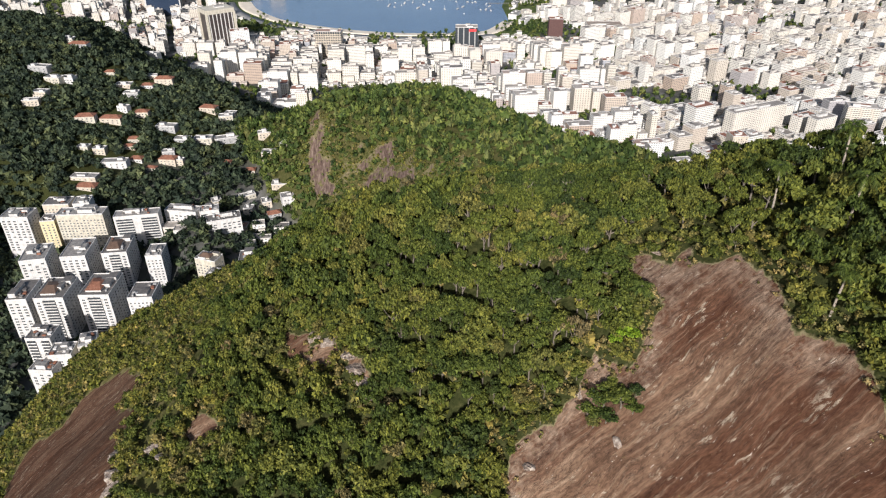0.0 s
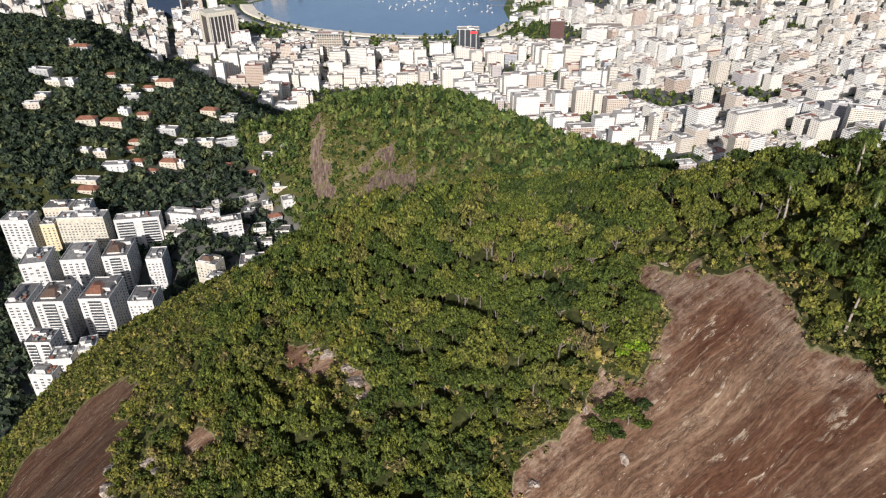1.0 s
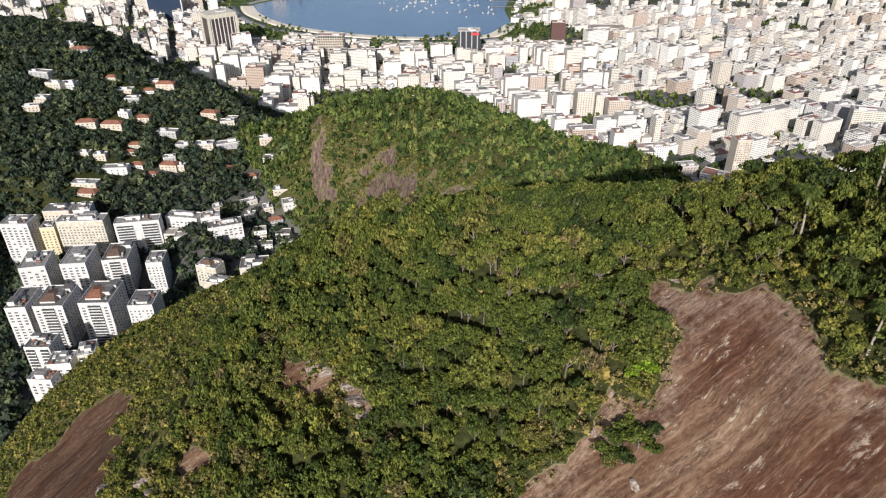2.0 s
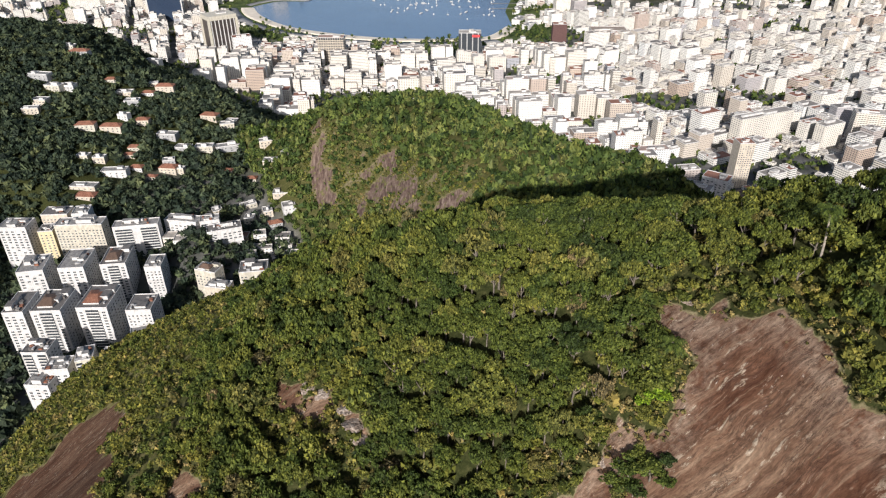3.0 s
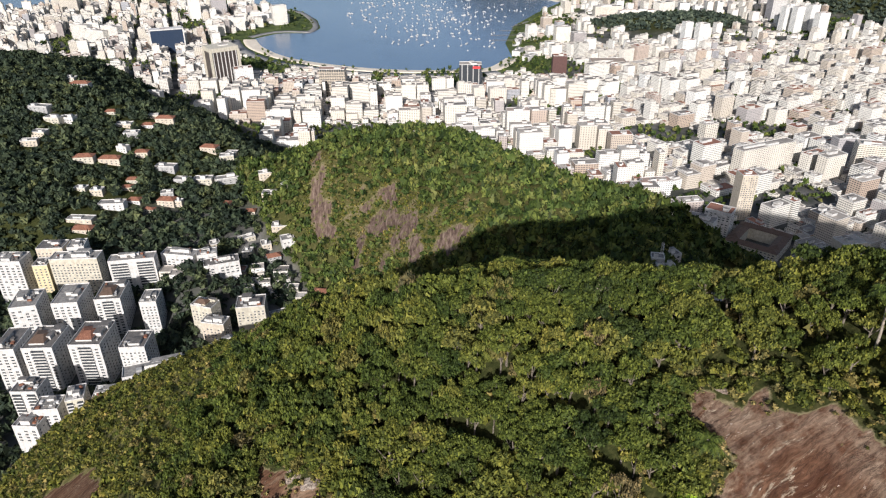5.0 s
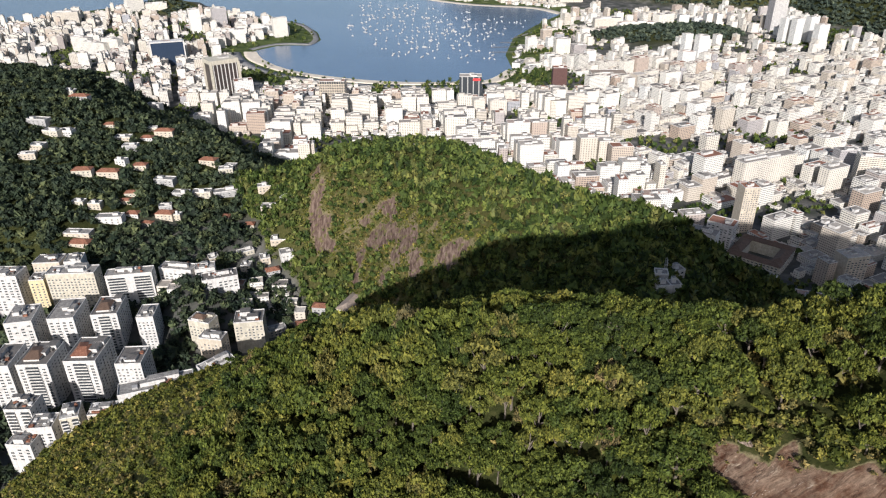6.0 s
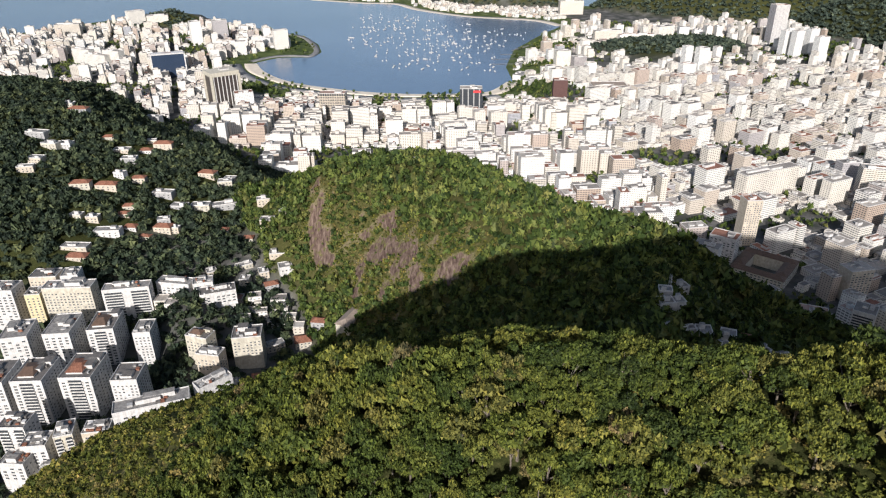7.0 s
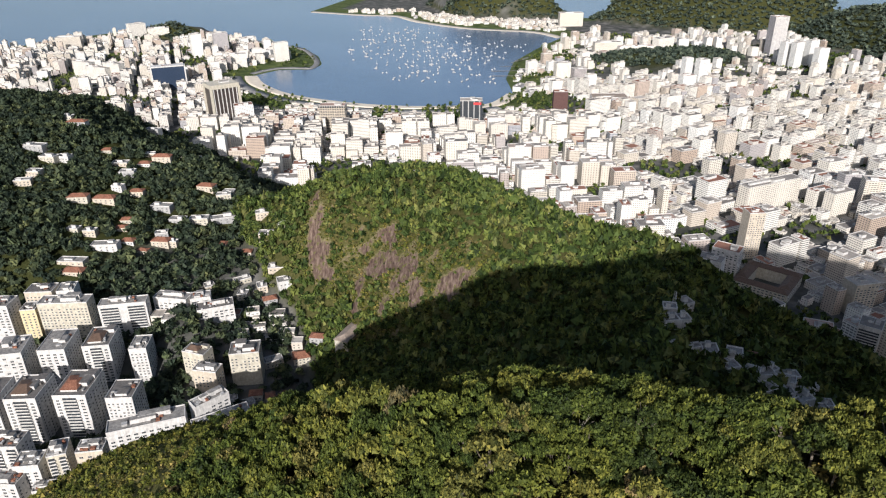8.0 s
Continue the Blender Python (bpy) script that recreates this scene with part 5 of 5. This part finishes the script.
hamlet(40, -164, 478, 14, 11, [CREAM, SAND_WALL, WHITE], 0.85, "tiled houses below the wood", label="small {c} house with {r} beside the apartment blocks")
for seed, (cx, cy, n, spread) in enumerate([(150, 310, 4, 9), (170, 309, 6, 11), (196, 307, 7, 12), (222, 318, 5, 11)]):
    hamlet(41 + seed, cx, cy, n, spread, [WHITE, SLATE, SAND_WALL, CREAM], 0.15, "hillside settlement", 3, 7, "small {c} hillside dwelling with {r} in the shade")
for x, y, w, d, h, turn, mat in ((131, 338, 9, 8, 5.5, 0.1, WHITE), (139, 339, 7, 7, 6.5, 0.1, WHITE), (133, 347, 8, 7, 8.5, -0.2, SLATE), (149, 364, 8, 7, 6, 0.3, WHITE), (137, 315, 9, 5, 3, 0.2, SLATE)):
    house("small pale hilltop dwelling beside the antenna mast in shade", x, y, w, d, h, turn, mat, False, float(height(np.array(x), np.array(y))), "hillside settlement")

# --- landmarks on the plain
PLAIN_GROUP = "large blocks of the plain"
def tower(label, x, y, w, d, h, turn, tint=0.3, mat=None, roof=None, group=PLAIN_GROUP, z=None):
    return building("tower_block", label, x, y, w, d, h, turn, mat, tint, roof, group, z, category="tower block")


def ribs(thing, w, d, h, n, mat, wide=1.6, deep=0.8):
    """Upright piers on front and side of an office tower."""
    me = box_mesh("pier", [(0, 0, 0, wide, deep, h)], [mat])
    for i in range(n):
        part("pier", me, thing).matrix_basis = pose(-w / 2 + (i + 0.5) * w / n, -d / 2 - deep / 2, 0)


def bands(thing, w, d, h, mat, floor=3.2, tall=1.1):
    """Level storey bands round a tower."""
    me = box_mesh("storey_band", [(0, 0, 0, w + 0.5, d + 0.5, tall)], [mat])
    for k in range(int(h / floor)):
        part("storey_band", me, thing).matrix_basis = pose(0, 0, 2 + k * floor)


t = tower("wide office tower with pale piers and dark glass", -491, 1525, 60, 46, 84, 0.62, mat=BRONZE)
ribs(t, 60, 46, 78, 7, WHITE, 1.7, 1.5)
part("crown_beam", box_mesh("crown_beam", [(0, 0, 76, 64, 50, 9), (-31, -24, 0, 5, 5, 78), (31, -24, 0, 5, 5, 78), (-31, 24, 0, 5, 5, 78)], [CREAM]), t)
t = tower("broad office slab of navy glass in a pale frame", -729, 1847, 82, 26, 60, 0.35, mat=NAVY)
part("frame", box_mesh("frame", [(-42, 0, 0, 3, 28, 62), (42, 0, 0, 3, 28, 62), (0, 0, 60.2, 81, 28, 3)], [WHITE]), t)
t = tower("sand-coloured gridded office block near the beach", -231, 1431, 55, 26, 56, -0.04, mat=PANE)
bands(t, 55, 26, 54, SAND_WALL, 3.4, 1.5)
ribs(t, 55, 26, 56, 11, SAND_WALL, 0.9, 0.9)
t = tower("dark glass tower with a red sign near the beach", 63, 1459, 48, 28, 57, -0.04, mat=PANE)
ribs(t, 48, 28, 57, 4, SLATE, 2.2, 0.9)
part("sign", box_mesh("sign", [(13, -14.8, 49, 16, 0.5, 5)], [plaster("red_sign", (0.6, 0.05, 0.05), 0.1)]), t, "plain red roof sign")
t = tower("dark brown-red office tower", 269, 1545, 32, 24, 54, -0.04, mat=PINK)
bands(t, 32, 24, 52, PINK, 3.4, 1.2)
tower("plain white tower block by the office tower", -443, 1509, 40, 24, 40, 0.4, 0.62)
tower("slender white twin tower", 652, 1841, 22, 20, 70, 0.3, 0.62)
tower("slender white twin tower", 683, 1816, 30, 20, 70, 0.3, 0.62)
tower("white tower block stepping down before the twin towers", 617, 1727, 38, 22, 48, 0.30, 0.62)
t = tower("very tall pale ribbed tower before the green hill", 1073, 2259, 46, 36, 118, 0.1, 0.985)
ribs(t, 46, 36, 118, 12, WHITE, 1.9, 1.0)
for x, y, w, h in ((1011, 2059, 21, 72), (1030, 2025, 27, 76), (1080, 2042, 30, 78), (1062, 1950, 34, 72)):
    tower("tall white residential tower before the green hill", x, y, w, 22, h, 0.3, 0.62, group="white towers before the hill")
tower("lone pale tower on the far shore", 1488, 2513, 40, 30, 65, 0.2, 0.1)
tower("pale tall tower on the headland", -808, 2321, 34, 30, 74, 0.5, 0.05)
tower("grey-green glassy tower on the headland", -724, 2314, 45, 30, 78, 0.45, 0.98)
tower("cream block beside the highway lawn", -628, 2144, 55, 26, 40, 0.30, 0.2)
tower("pale tower at the end of the row by the water", -512, 2236, 45, 22, 58, 0.44, 0.2)
tower("cluster tower in cream on the headland", -1139, 2658, 60, 34, 64, 0.7, 0.2)
tower("broad pale block on the headland", -1053, 2646, 75, 34, 50, 0.32, 0.4)
tower("broad brownish-pale block near the far water", -1291, 2449, 80, 30, 50, 0.24, 0.8)
for x, y, w, h in ((-1032, 2007, 70, 46), (-971, 1961, 80, 40), (-924, 1958, 64, 50)):
    tower("pale slab block behind the wooded hill", x, y, w, 20, h, -0.45, 0.25, group="slab blocks behind the left hill")
tower("white block at the edge of the headland park", -687, 2504, 58, 24, 34, 0.38, 0.62)
tower("row of white blocks by the shore road", -595, 2318, 79, 20, 22, -0.33, 0.62)
tower("balconied white block on the wooded hill's flank", -994, 1590, 56, 24, 44, 0.16, 0.62)
for x, y in ((854, 2252), (885, 2250)):
    tower("round-topped pale tower before the hill", x, y, 18, 26, 56, 0, 0.1, group="twin pale towers")
tower("low white block before the green hill", 826, 2405, 34, 26, 30, 0, 0.62)
tower("low white block before the green hill", 853, 2345, 28, 26, 30, 0, 0.62)
tower("cream block before the green hill", 754, 2389, 70, 30, 36, 0.49, 0.3)

# --- right-hand foot of the middle hill
t = tower("white balconied block at the hill foot in shade", 318, 730, 34, 20, 40, -0.63, mat=WHITE, z=6)
bands(t, 34, 20, 38, WHITE, 3.0, 1.2), put_windows(t, 34, 20, 40, "f", (4.2, 1.5), 5.4)
t = tower("white balconied block beside its twin", 351, 756, 32, 22, 40, -0.64, mat=WHITE, z=6)
put_windows(t, 32, 22, 40, "fr", (2.6, 1.4), 4.6)
t = tower("grey-white apartment block in the shade", 374, 577, 27, 26, 36, -0.40, mat=WHITE, z=8)
put_windows(t, 27, 26, 36, "f", (2.6, 1.4), 4.4)
t = tower("white tower with dark balconies in the shade", 416, 564, 20, 22, 48, -0.66, mat=WHITE, z=8)
put_balconies(t, 20, 22, 48, -9, 9)
t = tower("pale block behind the courtyard building", 467, 668, 29, 20, 40, 0.2, mat=SAND_WALL, z=6)
put_windows(t, 29, 20, 40, "f", (2.6, 1.4), 4.4)
t = tower("tall sand-coloured tower with small windows", 403, 814, 21, 20, 64, 0.06, mat=SAND_WALL, z=6)
put_windows(t, 21, 20, 64, "f", (1.5, 1.35), 3.3)
t = tower("long beige slab of apartments with upright piers", 500, 978, 108, 20, 43, 0.41, tint=0.4, z=6)
ribs(t, 108, 20, 45, 26, PLAIN, 0.8, 0.6)
tower("tall beige tower at the city's edge", 652, 956, 44, 25, 52, -0.30, 0.5, z=6)
tower("blue-grey and white balconied tower", 641, 1013, 31, 18, 42, 0.14, 0.98, z=6)
tower("low white block behind the middle hill", 310, 893, 42, 18, 22, 0.12, 0.62, z=6)


def courtyard():
    """The old school round its court: four wings with brown tiled roofs."""
    thing = new("courtyard_building")
    thing.matrix_world = pose(391, 724, 6, 0, 0, math.degrees(-0.70))
    w, d, h, k = 62, 66, 15, 13
    for x, y, a, b in ((0, -d / 2 + k / 2, w, k), (0, d / 2 - k / 2, w, k), (-w / 2 + k / 2, 0, k, d - 2 * k), (w / 2 - k / 2, 0, k, d - 2 * k)):
        part("wing", box_mesh("wing", [(x, y, -6, a, b, h + 6)], [CREAM]), thing)
        me = gable_mesh(max(a, b), min(a, b), 3.4, 0.7, BROWN_TILES)
        part("roof", me, thing, "brown tiled roof").matrix_basis = pose(x, y, h + 0.27, 0, 0, 0 if a >= b else 90)
    for side, n, length in (("f", 13, w), ("r", 14, d)):
        for k2 in range(4):
            for i in range(n):
                u = (i - (n - 1) / 2) * (length - 3) / n
                at = (u, -d / 2, 0) if side == "f" else (w / 2, u, 0)
                part("window", PANES[(2.6, 1.4)], thing).matrix_basis = pose(at[0], at[1], 1.5 + 3.4 * k2, 0, 0, 0 if side == "f" else 90)
    TAKEN.append((391, 724, 46))
    tagged(thing, "old cream building round a court with brown tiled roofs", "school")


def hall(x, y, w, d, h, turn):
    """A long hall with a pitched tan roof on the valley floor."""
    thing = new("hall")
    thing.matrix_world = pose(x, y, float(height(np.array(x), np.array(y))), 0, 0, math.degrees(turn))
    part("wall", box_mesh("wall", [(0, 0, -8, w, d, h + 8)], [CREAM]), thing)
    part("roof", gable_mesh(w, d, 3.2, 0.8, TAN_ROOF), thing, "tan pitched sheet roof").matrix_basis = pose(0, 0, h + 0.26)
    for i in range(7):
        part("window", PANES[(2.6, 1.4)], thing).matrix_basis = pose((i - 3) * w / 7.6, -d / 2, 2.0)
    TAKEN.append((x, y, 0.45 * w))
    tagged(thing, "long cream hall with a tan pitched roof at the hill foot", "hall")


TAN_ROOF = plaster("tan_sheet_roof", (0.34, 0.27, 0.21), 0.4)
courtyard()
hall(-86, 522, 30, 13, 6, 1.15)
t = tower("low dark glass mall with a tan flat roof", 405, 1645, 84, 60, 16, -0.04, mat=NAVY, roof=TAN_ROOF)
bands(t, 84, 60, 14, SLATE, 7.0, 1.6)
tower("cream block above the marina road", 337, 1932, 42, 24, 44, 0.2, 0.35)
tower("grey-fronted block above the marina road", 374, 1880, 36, 24, 38, 0.2, 0.97)
tower("long cream slab at the foot of the far hill", 555, 2350, 92, 26, 30, 0.1, 0.45)
tower("pale row of blocks under the far hill", 640, 2305, 120, 22, 24, 0.12, 0.3)
tower("broad cream block by the far beach", 534, 2945, 96, 40, 52, 0.05, 0.45)
for x, y, w, d, turn in ((214, 1930, 44, 20, 1.3), (205, 1812, 50, 22, 1.2), (228, 1746, 46, 20, 0.9), (232, 2010, 40, 18, 1.3)):
    tower("low pale marina shed beside the water", x, y, w, d, 8, turn, 0.4, mat=WHITE, roof=PALE_ROOF, group="marina sheds")
mid_wood()
left_wood()


def antenna():
    """A lattice mast on the shaded hilltop."""
    z = float(height(np.array(137.0), np.array(352.0)))
    thing = new("antenna_mast")
    thing.matrix_world = pose(137, 352, z)
    for a, b in ((-1, -1), (1, -1), (1, 1), (-1, 1)):
        v, f = tube([(a * 1.2, b * 1.2, -1), (a * 0.4, b * 0.4, 17)], [0.12, 0.09], 5)
        part("leg", mesh_of("leg", v, f, [SLATE]), thing)
    for k in range(6):
        r = 1.2 - 0.8 * (k + 1) / 7
        part("brace", box_mesh("brace", [(0, -r, 2.4 * (k + 1), 2 * r, 0.1, 0.12), (0, r, 2.4 * (k + 1), 2 * r, 0.1, 0.12), (-r, 0, 2.4 * (k + 1), 0.1, 2 * r, 0.12), (r, 0, 2.4 * (k + 1), 0.1, 2 * r, 0.12)], [SLATE]), thing)
    for k in range(3):
        v, f = tube([(0.5, 0.3 * k - 0.3, 12 + 1.6 * k), (0.9, 0.3 * k - 0.3, 12 + 1.6 * k)], [0.7, 0.7], 12)
        part("dish", mesh_of("dish", v, f, [WHITE]), thing)
    tagged(thing, "grey lattice antenna mast with white dishes on the hilltop", "antenna")


antenna()


# ---------------------------------------------------------------- the far quarters
BUILT = []


def town(name, label, seed, area, turn, low, high, share, keep=1.0, single=0, shore=50, **grid):
    """A quarter; the nearest plots are buildings of their own, the rest is joined."""
    x, y, w, d, rng = plots(seed, *area, turn, **grid)
    m = on_land(x, y, shore) & (rng.rand(len(x)) < keep) & free(x, y, 0.45 * np.maximum(w, d))
    m &= (waves(x, y, 170, 62) < 0.50) & (waves(x, y, 130, 66) < 0.62)
    x, y, w, d = x[m], y[m], w[m], d[m]
    big = rng.rand(len(x)) < share + 0.25 * waves(x, y, 220, seed + 2)
    h = np.where(big, rng.uniform(high * 0.5, high, len(x)), rng.uniform(low * 0.5, low * 1.5, len(x)))
    h = np.where(y < 1700, np.minimum(h, np.maximum(9, (1625 - y) * 0.16)), h) if name == "bayside_quarter" else h
    tint, turns = rng.rand(len(x)), np.full(len(x), turn) + rng.normal(0, 0.04, len(x))
    order = np.argsort(y + 0.2 * np.abs(x))
    tones = ("white", "off-white", "cream", "bright white", "sand-coloured", "brownish", "grey")
    for i in order[:single]:
        tone = tones[int(np.searchsorted([0.18, 0.4, 0.56, 0.72, 0.86, 0.96], tint[i]))]
        kind = f"tall {tone} apartment block with rows of windows" if h[i] > 28 else f"{tone} mid-rise block on the city plain" if h[i] > 13 else f"low {tone} building between city blocks"
        building("city_building", kind, x[i], y[i], w[i], d[i], h[i], turns[i], None, tint[i], None, "buildings of the near city plain", seed=int(i), houses=2 if h[i] > 13 else 1)
    r = order[single:]
    BUILT.append(np.stack([x, y, np.maximum(w, d) * 0.5], 1))
    quarter(name, label, x[r], y[r], plain(x[r], y[r]), w[r], d[r], h[r], turns[r], tint[r], rng)


town("bayside_quarter", "dense white and cream apartment blocks towards the bay", 61, (-560, 330, 760, 1630), 0.10, 14, 46, 0.75, single=150, shore=190, lot=27, block=(92, 60))
town("inland_quarter", "crowded pale apartment blocks and low houses on the plain", 62, (330, 1450, 540, 1760), 0.42, 12, 42, 0.55, single=150, lot=27, block=(92, 60))
town("marina_quarter", "pale city blocks behind the marina under green hills", 63, (230, 1500, 1760, 2700), 0.3, 9, 40, 0.35, 0.55)
town("headland_quarter", "dense pale city blocks on the flat headland", 64, (-1750, -500, 1250, 2900), 0.35, 14, 44, 0.5, shore=110)
town("far_shore_village", "small pale houses along the far shore", 65, (-700, 520, 2800, 3500), 0.3, 9, 16, 0.3, 0.9, lot=16, block=(60, 50))


def low_rise():
    """Crowded low houses, sheds and courtyards that fill the blocks."""
    x, y, rng = scattered(77, -560, 1150, 560, 1900, 15.5)
    m = on_land(x, y, 95) & free(x, y, 4.0) & (np.abs(x) < 0.68 * y + 60) & (waves(x, y, 170, 62) < 0.46) & (waves(x, y, 130, 66) < 0.58)
    x, y = x[m], y[m]
    taken = np.concatenate(BUILT)
    ok = np.ones(len(x), bool)
    for a, b, q in taken:
        ok &= np.hypot(x - a, y - b) > q + 2.5
    x, y = x[ok], y[ok]
    n = len(x)
    tint = rng.rand(n)
    quarter("low_rise_houses", "crowded low houses and sheds between the city blocks", x, y, plain(x, y), rng.uniform(7, 15, n), rng.uniform(7, 13, n), rng.uniform(3.5, 10, n),
            np.where(x > 300, 0.42, 0.1) + rng.normal(0, 0.08, n), tint, rng)


low_rise()
far_wood()


# ---------------------------------------------------------------- boats on the bay
def hull_mesh(length, beam, depth):
    """A pointed hull with a raised sheer, deck and stern."""
    rows = [(-0.5, 0.75), (-0.25, 0.95), (0.05, 1.0), (0.3, 0.75), (0.44, 0.35), (0.5, 0.02)]
    verts, faces = [], []
    for s, b in rows:
        for side in (-1, 1):
            verts.append((s * length, side * b * beam / 2, depth * (0.75 + 0.5 * max(s, 0))))
            verts.append((s * length * 0.92, side * b * beam * 0.32, -0.3 * depth))
    for i in range(len(rows) - 1):
        a = i * 4
        faces += [(a, a + 4, a + 5, a + 1), (a + 2, a + 3, a + 7, a + 6), (a, a + 2, a + 6, a + 4)]
    faces.append((0, 1, 3, 2))
    return mesh_of("hull", verts, faces, [WHITE])


HULLS = [hull_mesh(10, 3.6, 1.6), hull_mesh(13, 4.4, 1.9), hull_mesh(18, 5.4, 2.3)]
CABINS = [box_mesh("cabin", [(-0.4, 0, 1.0, l * 0.35, l * 0.2, 1.3), (-0.6, 0, 2.3, l * 0.2, l * 0.16, 0.5)], [WHITE, PANE]) for l in (9, 12, 16)]
MASTS = [box_mesh("mast", [(0.5, 0, 1.0, 0.22, 0.22, l * 1.15), (-l * 0.12, 0, 2.3, l * 0.3, 0.3, 0.3)], [WHITE]) for l in (9, 12, 16)]
ANCHORAGE = [(-327, 2338), (-347, 3070), (-88, 2969), (351, 2462), (263, 2207), (150, 1830), (-67, 1862), (-258, 2058)]


def boats():
    rng = random.Random(5)
    made = 0
    while made < 300:
        x, y = rng.uniform(-350, 380), rng.uniform(1850, 3050)
        deep = float(inside(np.array(x), np.array(y), ANCHORAGE))
        if deep < 0 or float(inside(np.array(x), np.array(y), BAY)) < 15 or rng.random() > 0.35 + deep / 260:
            continue
        k = rng.choice((0, 0, 1, 1, 2))
        sail = rng.random() < 0.6
        boat = new("sailing_boat" if sail else "motor_boat")
        boat.matrix_world = pose(x, y, 0.05, 0, 0, rng.gauss(100, 25))
        part("hull", HULLS[k], boat)
        part("cabin", CABINS[k], boat)
        if sail:
            part("mast", MASTS[k], boat)
        tagged(boat, "white sailing boat at anchor with bare mast" if sail else "white motor boat at anchor in the bay", "boat", "boats at anchor in the bay")
        made += 1


boats()


def piers():
    """Jetties of the marina."""
    for x, y, turn, long in ((215, 1990, 100, 70), (228, 2060, 100, 80), (240, 2130, 100, 60), (330, 2330, 150, 150), (290, 2270, 150, 110)):
        pier = new("pier")
        pier.matrix_world = pose(x, y, 0, 0, 0, turn + 80)
        part("deck", box_mesh("deck", [(long / 2, 0, 1.0, long, 4, 0.4)], [PALE_ROOF]), pier)
        post = box_mesh("post", [(0, 0, -2, 0.6, 0.6, 3.0)], [SLATE])
        for i in range(6):
            part("post", post, pier).matrix_basis = pose(long * (i + 0.5) / 6, 0, 0)
        tagged(pier, "long pale jetty of the marina on posts", "pier", "jetties of the marina")


piers()
